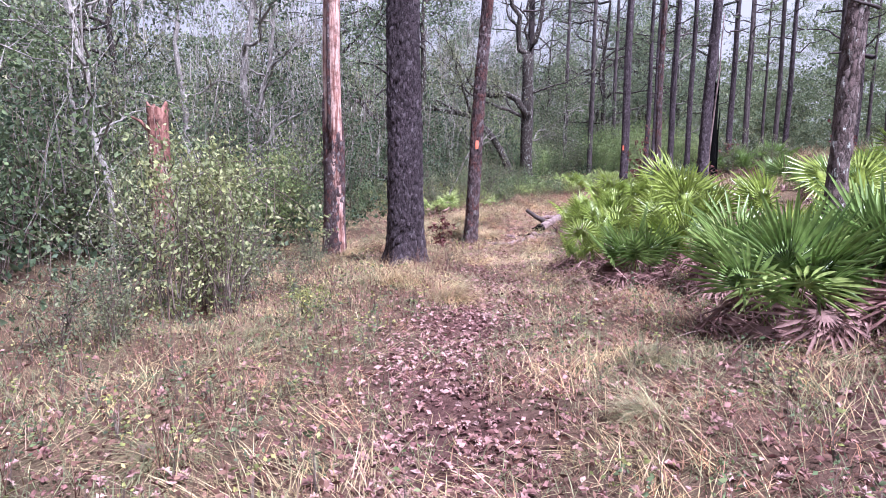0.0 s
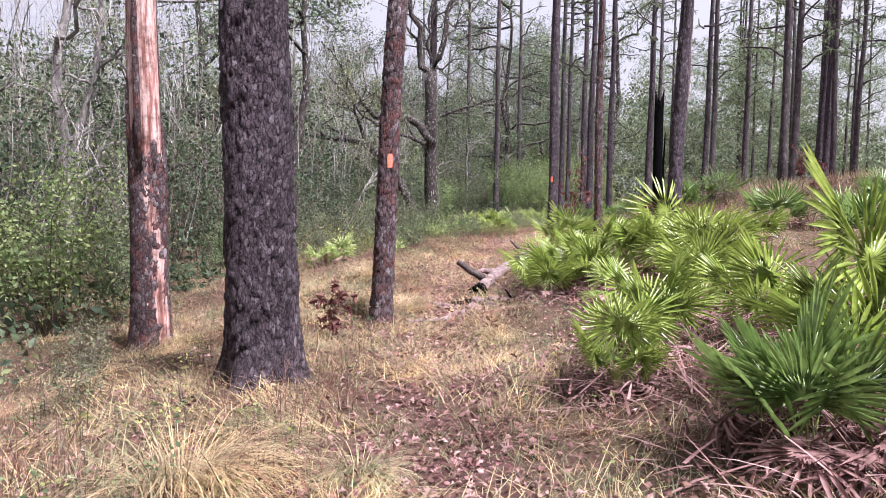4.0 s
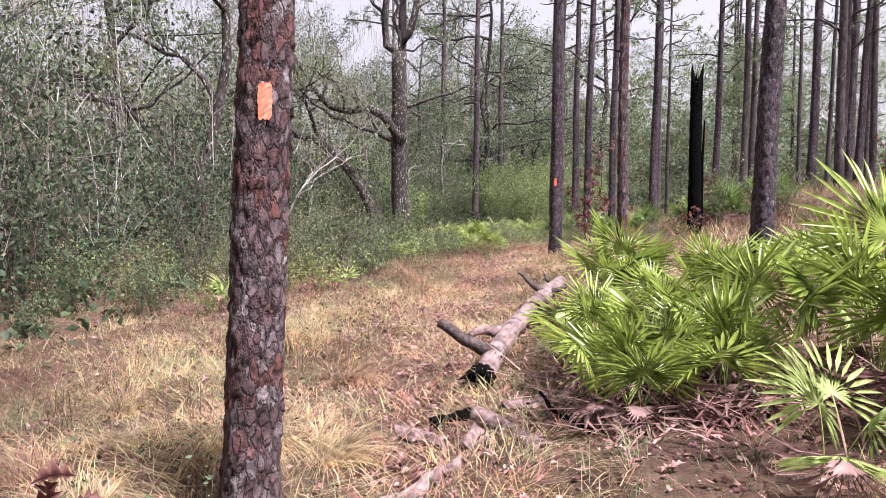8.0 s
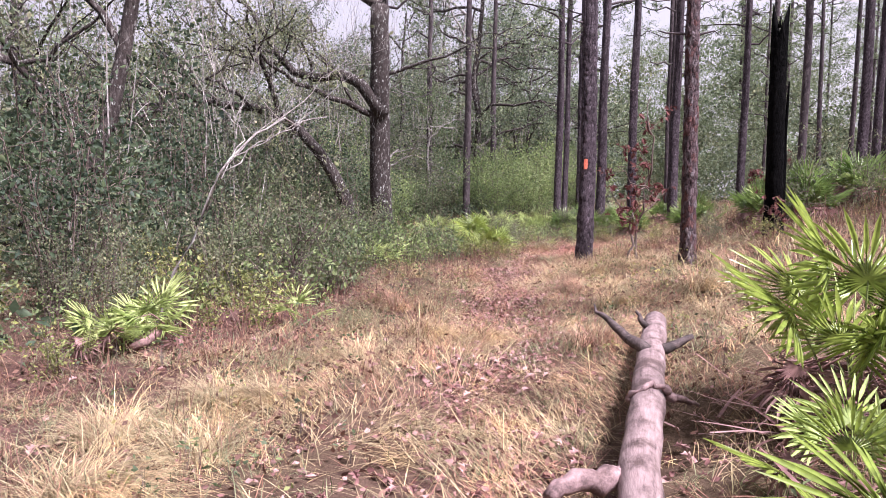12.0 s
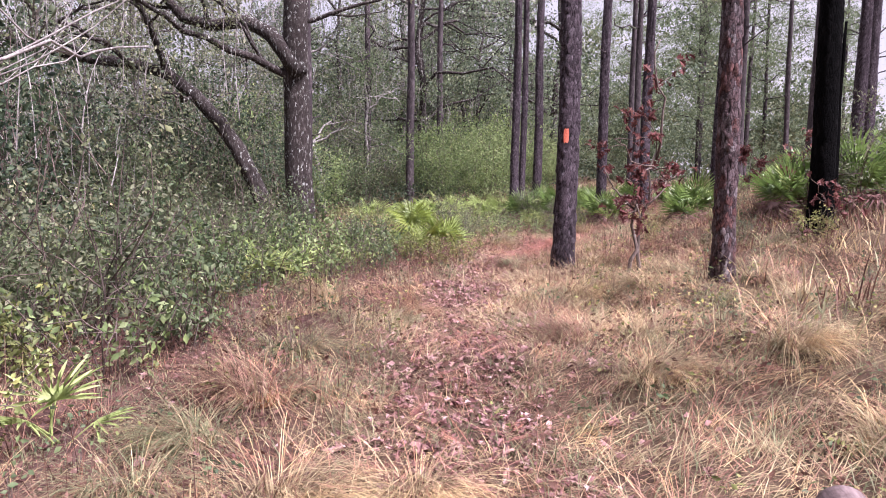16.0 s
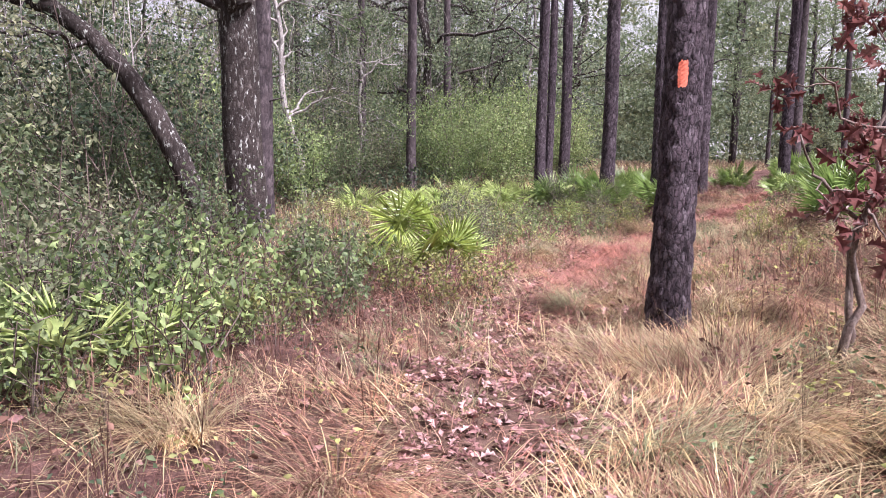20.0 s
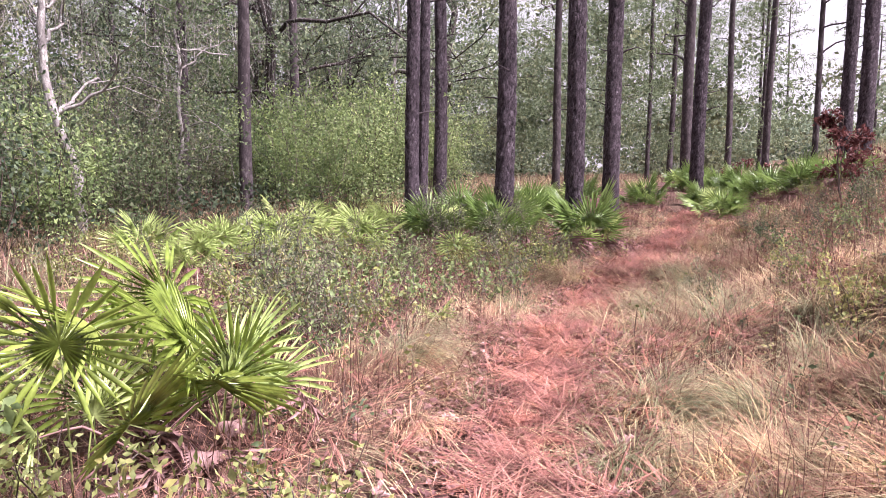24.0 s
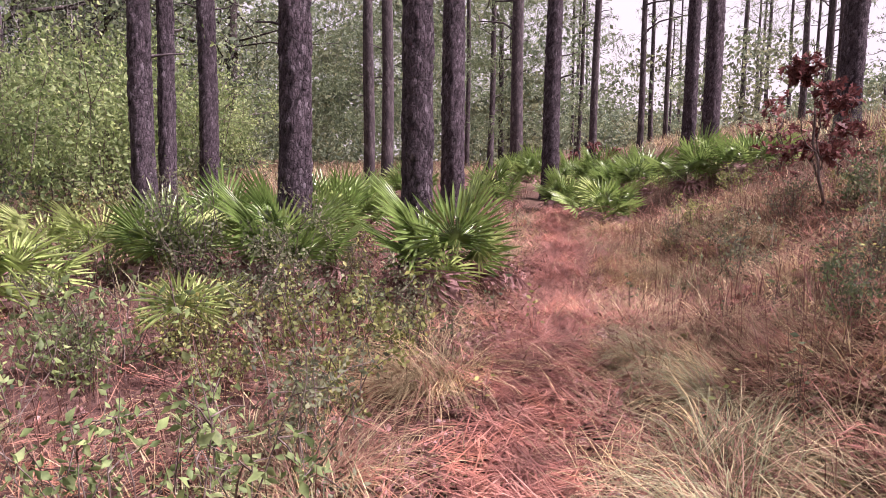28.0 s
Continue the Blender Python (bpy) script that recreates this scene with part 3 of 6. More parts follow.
def pine_crown(height, low, seed, limbs=16, tufts=9, reach=2.6, needle=0.24, per=16, wide=0.012):
    """Limbs with sprays of long needles, and a few dead stubs below."""
    rng = np.random.default_rng(seed)
    wood, roots, dirs = [], [], []
    for i in range(limbs):
        h = low + (height - low) * (i + rng.uniform(0, 0.8)) / limbs
        az = rng.uniform(0, 2 * np.pi)
        span = reach * rng.uniform(0.6, 1.1) * (1.05 - 0.65 * (h - low) / (height - low))
        tip = np.array([np.cos(az) * span, np.sin(az) * span, h + rng.uniform(-0.1, 0.5) * span])
        line = wander((0, 0, h), tip, 7, 0.16 * span, rng)
        wood.append(tube(line, np.linspace(0.045, 0.012, 7), 5, False))
        for k in range(tufts):
            s = rng.uniform(0.4, 1.0)
            b = line[min(int(s * 6), 5)] * (1 - (s * 6 % 1)) + line[min(int(s * 6) + 1, 6)] * (s * 6 % 1)
            twig = b + rng.normal(0, 0.22, 3) * np.array([1, 1, 0.7])
            roots.append(np.repeat(twig[None], per, 0))
            dirs.append(unit(rng.normal(0, 1, (per, 3)) + unit(twig - b) * 0.9 + np.array([0, 0, 0.2])))
    for i in range(5):
        h, az = rng.uniform(low * 0.35, low), rng.uniform(0, 2 * np.pi)
        wood.append(tube(wander((0, 0, h), (np.cos(az) * 0.5, np.sin(az) * 0.5, h + 0.1), 4, 0.1, rng), (0.025, 0.018, 0.012, 0.008), 4, False))
    root, d = np.concatenate(roots), np.concatenate(dirs)
    n = len(root)
    side = unit(np.cross(d, rng.normal(0, 1, (n, 3)))) * wide
    L = needle * rng.uniform(0.7, 1.2, (n, 1))
    v = np.stack([root - side, root + side, root + d * L], 1).reshape(-1, 3)
    return [(v, np.arange(3 * n).reshape(-1, 3), NEEDLES)], [(a, b, FAR_BARK) for a, b in wood]


CROWNS, FAR_CROWNS = [], []
for sd, (H, low) in enumerate(((20, 8.5), (18, 6.5), (22, 10), (15, 4.5))):
    leafs, wood = pine_crown(H, low, 40 + sd)
    CROWNS.append((H, mesh_of("pine_crown", leafs + wood)))
    leafs, wood = pine_crown(H, low, 50 + sd, 14, 8, per=9, wide=0.022, needle=0.28)
    FAR_CROWNS.append((H, mesh_of("pine_crown", leafs + wood)))


def pine(x, y, dia, seed, label, lean=(0, 0), bow=0.0, mat=PINE_BARK, near=True, which=None, sides=56, plate=(0.058, 0.15), depth=0.02):
    H, crown = (CROWNS if near else FAR_CROWNS)[seed % 4 if which is None else which]
    t = thing("pine_tree", pose(x, y, at_ground(x, y)), label, "pine tree", "pines of the open woods")
    kw = dict(sides=sides, fine_to=4.6, step=0.026 if sides > 70 else 0.035 if sides > 40 else 0.05) if near else dict(sides=12, fine_to=0.6, step=0.2)
    me = mesh_of("pine_trunk", [bark_trunk(dia / 2, H, seed, lean, bow, mat=mat, plate=plate, depth=depth if near else 0.006, **kw)], True)
    if near:
        me.attributes.new("fissure", "FLOAT", "POINT").data.foreach_set("value", CRACKS["last"])
    part("trunk", me, t)
    shift = pose(lean[0] * H * 0.75, lean[1] * H * 0.75, 0)
    part("crown", crown, t, "bare limbs with sprays of long green needles", shift @ pose(0, 0, 0, 0, 0, seed * 47))
    return t


def blaze(t, y_off, z0, width, high, yaw, x_off=0.0, mat=BLAZE):
    """A ragged brush mark of paint that lies on the bark, facing along yaw."""
    rng = np.random.default_rng(3)
    nx, nz = 9, 22
    s, q = np.linspace(-0.5, 0.5, nx), np.linspace(0, 1, nz)
    S, Q = np.meshgrid(s, q)
    half = (1 + 0.05 * np.sin(Q * 13 + 1) + 0.04 * np.sin(Q * 29)) * (1 - 0.35 * np.abs(2 * Q - 1) ** 6)
    end = rng.uniform(-0.05, 0.05, nx)[None] * np.where(Q < 0.1, 1, np.where(Q > 0.9, 1, 0))
    ang = S * width * half / y_off
    bump = 0.004 * np.sin(Q * 40 + 5 * S) * np.cos(S * 17)
    r = y_off + 0.006 + bump
    v = np.stack([r * np.sin(ang), -r * np.cos(ang), z0 + (Q + end) * high], -1).reshape(-1, 3)
    i = np.arange(nz - 1)[:, None] * nx + np.arange(nx - 1)[None]
    f = np.stack([i, i + 1, i + nx + 1, i + nx], -1).reshape(-1, 4)
    me = mesh_of("paint_blaze", [(v, f, mat)], True)
    return part("paint_blaze", me, t, "orange painted trail blaze", pose(x_off, 0, 0, 0, 0, yaw))


pine(-0.64, 11.69, 0.58, 1, "thick grey-barked pine trunk beside the trail", which=0, sides=128, plate=(0.052, 0.19), depth=0.024)
blazed = pine(0.55, 14.4, 0.262, 2, "reddish pine with an orange blaze beside the trail", (0.06, 0), mat=RED_BARK, which=2, sides=80, plate=(0.062, 0.09), depth=0.017)
blaze(blazed, 0.147, 1.955, 0.062, 0.165, 0, 0.122)
pine(3.9, 6.9, 0.2, 5, "pine trunk spotted with pale lichen above palmettos", mat=LICHEN_BARK, which=1, lean=(0.02, 0))
second = pine(7.05, 28.05, 0.3, 6, "dark pine with an orange blaze at the trail bend", which=2)
blaze(second, 0.158, 1.93, 0.07, 0.19, -30)
pine(7.55, 25.3, 0.21, 8, "pine trunk with flaky brown bark", mat=RED_BARK, which=0, lean=(-0.004, 0.0))
pine(7.26, 20.1, 0.3, 9, "dark pine rising behind the palmettos", which=2, lean=(0.035, 0))
for x, y, d, sd, ln in ((11.4, 40.5, 0.29, 10, (0, 0)), (11.95, 41.2, 0.22, 11, (0.005, 0)), (13.93, 44.4, 0.34, 12, (0, 0)), (11.9, 37.95, 0.31, 13, (0.012, 0)), (12.4, 36.7, 0.265, 14, (0.008, 0)),
                        (15.7, 39.8, 0.34, 15, (0.01, 0)), (19.35, 40.9, 0.33, 16, (0.01, 0)), (20.4, 35.9, 0.36, 18, (0.012, 0)), (23.4, 37.0, 0.32, 19, (0.05, 0.01)), (26.9, 41.6, 0.44, 20, (0.01, 0)), (27.0, 42.3, 0.36, 21, (0.02, 0))):
    pine(x, y, d, sd, "straight pine with dark plated bark", ln, which=sd % 3, sides=40)
pine(4.3, 36.8, 0.4, 17, "grey pine trunk close behind the forked oak", mat=FAR_BARK, which=1, sides=40)
for x, y, d, sd in ((9.45, 46.7, 0.36, 22), (8.35, 50, 0.34, 23), (11.85, 50.8, 0.32, 24), (19.0, 45.7, 0.3, 25), (20, 47.8, 0.26, 26), (25.8, 47.7, 0.42, 27), (7.0, 62, 0.34, 28)):
    pine(x, y, d, sd, "slender pine at the wood's edge", near=False, mat=FAR_BARK)
FAR_PINES = ((14.4, 31.3), (17.5, 30.9), (22.1, 34.7), (22.8, 51.8), (31.8, 49.1), (15.6, 28.6), (31.3, 55.7), (32.2, 55.1), (30.6, 50), (33.6, 48.1), (39.4, 50.5), (46.6, 55.8), (18.5, 23.5),
             (24.5, 30.5), (27.5, 33), (21, 27), (26, 26.5), (36.5, 58.5), (42, 63), (38, 54.5), (44.5, 60), (35, 63.5), (50, 64))
for k, (x, y) in enumerate(FAR_PINES):
    pine(x, y, 0.22 + 0.1 * ((k * 37) % 10) / 10, 30 + k, "tall thin pine standing in open woods", (0.02 * math.sin(k * 2.1), 0), near=False, mat=FAR_BARK)
woods = np.random.default_rng(21)
STAND = [pine(34, 62, 0.33, 60 + k, "distant pine of the open woods", (0.015 * (k - 1.5), 0), near=False, mat=FAR_BARK, which=k) for k in range(4)]
count = 0
while count < 120:
    x, y = woods.uniform(10, 80), woods.uniform(-15, 95)
    u, yt = beside(x, y)
    if 0.86 < math.atan2(x - 8, y - 32) < 1.45 and woods.uniform() < 0.7:
        continue
    if u < 9 or (x - 5) ** 2 + (y - 25) ** 2 < 26 ** 2 or min(abs(x - px) + abs(y - py) for px, py in FAR_PINES) < 2.2:
        continue
    m = pose(x, y, at_ground(x, y), 0, 0, woods.uniform(0, 360)) @ Matrix.Diagonal((1, 1, woods.uniform(0.85, 1.15), 1))
    copy_thing(STAND[count % 4], m)
    count += 1

for k in range(44):
    d, az = woods.uniform(30, 72), woods.uniform(0.45, 1.6)
    x, y = 5 + d * math.sin(az), 24 + d * math.cos(az)
    if beside(x, y)[0] < 6 or (0.86 < math.atan2(x - 8, y - 32) < 1.45 and woods.uniform() < 0.6):
        continue
    s = woods.uniform(0.5, 0.75)
    copy_thing(STAND[3], pose(x, y, at_ground(x, y), 0, 0, woods.uniform(0, 360)) @ Matrix.Diagonal((s, s, s, 1)))

for k in range(22):
    x, y = woods.uniform(13.5, 31), woods.uniform(17, 31)
    if beside(x, y)[0] < 8:
        continue
    s = woods.uniform(0.55, 0.95)
    copy_thing(STAND[3 if k % 3 else 1], pose(x, y, at_ground(x, y), 0, 0, woods.uniform(0, 360)) @ Matrix.Diagonal((s, s, s, 1)))


# ---- dead trunks ----
def dead_trunk(x, y, parts, label, name="dead_tree"):
    t = thing(name, pose(x, y, at_ground(x, y)), label, "dead tree")
    for nm, blocks, lab in parts:
        part(nm, mesh_of(nm, blocks, True), t, lab)
    return t


def splinters(rng, z, r, n, mat, high=0.5):
    out = []
    for i in range(n):
        a = rng.uniform(0, 2 * np.pi)
        c = np.array([np.cos(a) * r, np.sin(a) * r, z])
        out.append((*tube(np.array([c, c + (rng.normal(0, 0.02), rng.normal(0, 0.02), high * rng.uniform(0.3, 1))]), (r * 0.3, 0.004), 5), mat))
    return out


rng = np.random.default_rng(5)
low = bark_trunk(0.215, 2.6, 31, sides=64, mat=RED_BARK, taper=0.5, top=0.5)
bare = bark_trunk(0.19, 14, 32, sides=40, mat=RED_WOOD, depth=0.008, plate=(0.09, 0.4), taper=0.5)
strips = [(*tube(wander((0.17 * math.cos(a), 0.17 * math.sin(a), 2.3), (0.15 * math.cos(a), 0.15 * math.sin(a), 3.2 + 2.2 * (k % 3)), 8, 0.05, rng), np.linspace(0.05, 0.02, 8), 5), RED_BARK) for k, a in enumerate(np.arange(0, 6.28, 0.9))]
dead_trunk(-2.3, 14.86, (("bark", [low], "loose red-brown bark"), ("wood", [bare], "bare pinkish wood"), *(("bark_strip", [q], "") for q in strips)), "dead pine losing its reddish bark")
dead_trunk(-5.1, 12.8, (("trunk", [bark_trunk(0.19, 2.95, 33, sides=48, mat=ROT_WOOD, depth=0.018, taper=0.3, top=0.1)] + splinters(rng, 2.85, 0.13, 4, ROT_WOOD, 0.08), ""),
                        ("branch_stub", [(*tube(wander((0.1, 0, 2.3), (-0.55, 0.1, 2.75), 5, 0.06, rng), np.linspace(0.06, 0.02, 5), 6), ROT_WOOD)], "")), "broken red-rotted stump behind shrubs", "broken_stump")
dead_trunk(9.85, 26.35, (("trunk", [bark_trunk(0.14, 3.7, 34, sides=48, mat=CHAR, depth=0.01, taper=0.3, top=0.4)] + splinters(rng, 3.6, 0.1, 4, CHAR, 0.22), ""),
                         ("split_shell", [(*tube(wander((0.14, -0.04, 0.2), (0.19, -0.04, 2.7), 10, 0.03, rng), np.linspace(0.07, 0.015, 10), 7), CHAR)], "")), "blackened fire-scarred snag with a broken top", "burnt_snag")
dead_trunk(7.55, 20.5, (("trunk", [(*tube(wander((0, 0, -0.1), (0.25, 0, 5.2), 12, 0.05, rng), np.linspace(0.035, 0.014, 12), 7), BARE_WOOD)], ""),), "thin bleached dead sapling", "dead_sapling")

PALE_TRUNKS = ((-5.95, 12.6), (-8.7, 24.0), (-7.0, 26.5))


def near_line(x, y, tree, gap=0.75):
    """True inside the open lanes that lead through the thicket to a pale trunk."""
    n = math.hypot(*tree)
    along = (x * tree[0] + y * tree[1]) / n
    return 0 < along < n and abs(x * tree[1] - y * tree[0]) / n < gap


# ---- broadleaf trees ----
def grow(rng, start, d, length, radius, depth, wood, tips, spread=0.7, lift=0.15, sides=7, crook=0.12):
    line = wander(start, start + unit(d) * length, 7, crook * length, rng)
    k = slice(None) if depth > 1 else slice(None, None, 3)
    wood.append((*tube(line[k], np.linspace(radius, radius * 0.55, 7)[k], max(3, sides - 2 * (3 - depth)), False),))
    if depth == 0:
        tips.append(line)
        return
    for k in range(rng.integers(2, 5)):
        s = 6 if k == 0 else int(rng.integers(2, 6))
        nd = unit(unit(d) + rng.normal(0, spread, 3) + np.array([0, 0, lift]))
        grow(rng, line[s], nd, length * rng.uniform(0.5, 0.8), radius * (0.55 if k == 0 else 0.42), depth - 1, wood, tips, spread, lift, sides, crook)
    if depth == 1:
        tips.append(line)


def leaf_cloud(rng, tips, count, size, scatter, mat, slim=0.5):
    line = np.stack([tips[i] for i in rng.integers(0, len(tips), count)])
    root = line[np.arange(count), rng.integers(2, 7, count)] + rng.normal(0, scatter, (count, 3))
    axis = rng.normal(0, 1, (count, 3)) + np.array([0, 0, -0.25])
    v, f = leaves(root, axis, size * rng.uniform(0.6, 1.3, count), rng, slim)
    return v, f, mat


def broadleaf(seed, height, r, count, size, mat, bark, lean=0.15, low=0.35):
    rng = np.random.default_rng(seed)
    top = np.array([rng.normal(0, lean) * height, rng.normal(0, lean) * height, height])
    trunk = wander((0, 0, -0.1), top, 12, 0.05 * height, rng)
    wood, tips = [tube(trunk, np.linspace(r, r * 0.3, 12), 9, False)], []
    for k in range(9):
        s = int(rng.integers(int(12 * low), 12))
        az = rng.uniform(0, 2 * np.pi)
        grow(rng, trunk[s], np.array([np.cos(az), np.sin(az), rng.uniform(-0.1, 0.8)]), height * rng.uniform(0.18, 0.32), r * 0.42, 2, wood, tips)
    return mesh_of("broadleaf_trunk", [(v, f, bark) for v, f in wood], True), mesh_of("broadleaf_crown", [leaf_cloud(rng, tips, count, size, 0.22, mat)])


BROAD = [broadleaf(70, 8.5, 0.13, 5115, 0.12, OAK_LEAF, OAK_BARK, 0.12, 0.15), broadleaf(71, 10.5, 0.16, 5425, 0.124, SHRUB_DARK, GREY_BARK, 0.08, 0.2), broadleaf(72, 7.0, 0.1, 5115, 0.106, SHRUB_OLIVE, OAK_BARK, 0.2, 0.1),
         broadleaf(73, 12.5, 0.18, 5580, 0.135, OAK_LEAF, OAK_BARK, 0.06, 0.25), broadleaf(74, 6.0, 0.08, 4650, 0.099, SHRUB_GREEN, GREY_BARK, 0.2, 0.08)]
BROAD_LABEL = ("small oak with olive leaves in the thicket", "grey-barked broadleaf tree with dark leaves", "crooked bushy tree with pale olive leaves", "tall oak with a ragged dark crown", "leafy young tree of the thicket")


def broad_tree(k, m):
    t = thing("broadleaf_tree", m, BROAD_LABEL[k], "tree", "broadleaf trees of the thicket")
    part("trunk", BROAD[k][0], t)
    part("crown", BROAD[k][1], t)
    return t


wood_rng = np.random.default_rng(12)
placed, tries = [], 0
while len(placed) < 74 and tries < 6000:
    tries += 1
    x, y = wood_rng.uniform(-38, 26), wood_rng.uniform(-14, 82)
    u, yt = beside(x, y)
    if any(near_line(x, y, p, 1.9) for p in PALE_TRUNKS[:2]):
        continue
    if u > -6.5 or u < -30 or (u > -13 and yt > 30) or min([9] + [math.hypot(x - a, y - b) for a, b in placed]) < 2.6:
        continue
    if wood_rng.uniform() < max(0, (-u - 20) / 30):
        continue
    placed.append((x, y))
    k = int(wood_rng.integers(0, 5)) if u < -10 else int(wood_rng.choice([0, 2, 4]))
    s = wood_rng.uniform(0.8, 1.2)
    broad_tree(k, pose(x, y, at_ground(x, y), 0, 0, wood_rng.uniform(0, 360)) @ Matrix.Diagonal((s, s, s, 1)))


placed, tries = [], 0
while len(placed) < 22 and tries < 3000:
    tries += 1
    x, y = wood_rng.uniform(-4, 24), wood_rng.uniform(50, 78)
    u, yt = beside(x, y)
    if u > -10 or min([9] + [math.hypot(x - a, y - b) for a, b in placed]) < 3:
        continue
    placed.append((x, y))
    s = wood_rng.uniform(1.0, 1.4)
    broad_tree(int(wood_rng.choice([0, 1, 3])), pose(x, y, at_ground(x, y), 0, 0, wood_rng.uniform(0, 360)) @ Matrix.Diagonal((s, s, s, 1)))


# the old oak with its leaning twin stem
def old_oak():
    rng = np.random.default_rng(91)
    t = thing("oak_tree", pose(4.05, 34.5, at_ground(4.05, 34.5)), "old forked oak with lichen-spotted bark", "oak tree")
    tips, limbs = [], []
    main = wander((0, 0, -0.1), (-0.15, 0, 6.4), 14, 0.12, rng)
    r = np.linspace(0.3, 0.24, 14)
    r[0] *= 1.3
    part("trunk", mesh_of("oak_trunk", [(*tube(main, r, 20), OAK_BARK)], True), t)
    for s, tip, ln, rad, deep in ((13, (-1.15, 0.2, 4.1), 3.6, 0.15, 3), (13, (1.15, -0.2, 4.4), 3.6, 0.14, 3), (13, (0.45, 0.9, 3.6), 3.6, 0.09, 3), (7, (-1.0, -0.25, 0.35), 2.4, 0.1, 3), (9, (1.0, -0.4, 0.4), 1.9, 0.06, 2)):
        limbs = []
        grow(rng, main[s], np.array(tip), ln, rad, deep, limbs, tips, 0.55, 0.12)
        part("limb", mesh_of("oak_limb", [(v, f, OAK_BARK) for v, f in limbs], True), t)
    lay = np.array([(-0.5, -0.1), (-0.68, 0.4), (-0.86, 0.8), (-1.12, 1.4), (-1.42, 2.0), (-1.8, 2.55), (-2.3, 3.1), (-2.9, 3.55), (-3.6, 3.74), (-4.5, 3.82), (-5.6, 4.05), (-6.8, 4.4)])
    stem = np.stack([lay[:, 0] * 0.958, -lay[:, 0] * 0.286, lay[:, 1]], -1)
    over = np.array([(-0.1, 3.5), (-0.35, 3.9), (-0.7, 4.35), (-1.2, 4.6), (-1.9, 4.5), (-2.5, 4.65), (-3.0, 5.2), (-3.6, 6.2)])
    over = np.stack([over[:, 0] * 0.958, -over[:, 0] * 0.286 - 0.25, over[:, 1]], -1)
    bough = [tube(over, np.linspace(0.19, 0.07, 8), 12)]
    for s, d in ((4, (-0.5, -0.6, 0.5)), (5, (-0.9, 0.3, 0.3)), (7, (-0.6, 0, 0.8)), (6, (-0.8, -0.5, -0.1))):
        grow(rng, over[s], np.array(d), 1.8, 0.045, 2, bough, tips, 0.6, 0.05)
    part("bough", mesh_of("oak_bough", [(v, f, OAK_BARK) for v, f in bough], True), t, "arching lichened bough")
    leaning, arm = [tube(stem, np.linspace(0.21, 0.08, 12), 14)], []
    for s, d, ln, rad in ((7, (-0.3, -0.4, 0.9), 2.2, 0.08), (8, (-0.5, -0.9, 0.2), 2.2, 0.055), (9, (-0.7, -0.4, 0.6), 2.2, 0.055), (10, (-0.9, -0.5, -0.2), 2.0, 0.05), (11, (-0.9, 0.2, 0.3), 1.9, 0.05), (6, (-0.5, -0.9, -0.1), 1.8, 0.04)):
        grow(rng, stem[s], np.array(d), ln, rad, 3, arm, tips, 0.6, 0.05)
    part("leaning_stem", mesh_of("leaning_stem", [(v, f, OAK_BARK) for v, f in leaning + arm], True), t, "leaning lichen-spotted second stem")
    part("crown", mesh_of("oak_crown", [leaf_cloud(rng, tips, 15000, 0.08, 0.18, SHRUB_OLIVE)]), t)


old_oak()


def bare_tree(x, y, pts, r, label, seed, mat=GREY_BARK, twigs=7, count=900):
    """A crooked grey tree that has few leaves."""
    rng = np.random.default_rng(seed)
    t = thing("bare_tree", pose(x, y, at_ground(x, y)), label, "tree")
    line = np.array(pts, float)
    s = np.linspace(0, len(line) - 1, 16)
    line = np.stack([np.interp(s, np.arange(len(line)), line[:, k]) for k in range(3)], -1) + rng.normal(0, 0.03, (16, 3))
    wood, tips = [tube(line, np.linspace(r, r * 0.4, 16), 10)], []
    for k in range(twigs):
        i = int(rng.integers(6, 16))
        az = rng.uniform(0, 2 * np.pi)
        grow(rng, line[i], np.array([np.cos(az), np.sin(az), 0.6]), rng.uniform(0.8, 1.8), r * 0.4, 2, wood, tips, 0.6)
    part("trunk", mesh_of("bare_trunk", [(v, f, mat) for v, f in wood], True), t)
    part("foliage", mesh_of("sparse_leaves", [leaf_cloud(rng, tips, count, 0.09, 0.12, SHRUB_OLIVE)]), t)


bare_tree(-5.95, 12.6, ((0, 0, -0.1), (0.02, 0, 1.5), (-0.28, 0, 2.5), (-0.38, 0, 3.6), (-0.62, 0, 5.2)), 0.075, "pale grey crooked tree at the thicket edge", 1)
bare_tree(-9.8, 18.5, ((0, 0, -0.1), (0.3, 0, 2.2), (0.2, 0.2, 4.2), (0.9, 0, 6.5)), 0.1, "thin grey tree with forked bare limbs", 2, OAK_BARK)
bare_tree(-8.7, 24.0, ((0, 0, -0.1), (0.1, 0, 2.5), (-0.2, 0, 5.5), (0.2, 0, 8.5)), 0.13, "pale straight trunk in the thicket", 3)
bare_tree(-7.0, 26.5, ((0, 0, -0.1), (-0.3, 0, 2.0), (0.5, 0, 4.6), (0.9, 0, 7.5)), 0.12, "leaning pale trunk in the thicket", 4)
bare_tree(0.0, 23.5, ((0, 0, -0.1), (0.5, -0.1, 1.3), (0.9, -0.08, 2.0), (1.41, 0.6, 2.42), (1.95, 1.1, 2.5)), 0.019, "leaning dead sapling with white bare twigs", 8, twigs=6, count=30)
bare_tree(-2.2, 30.5, ((0, 0, -0.1), (0.2, 0, 1.6), (-0.3, 0, 2.8), (-1.4, 0, 3.9), (-2.6, 0.2, 4.2)), 0.14, "arching grey oak stem in the thicket", 9, OAK_BARK, 9, 1500)
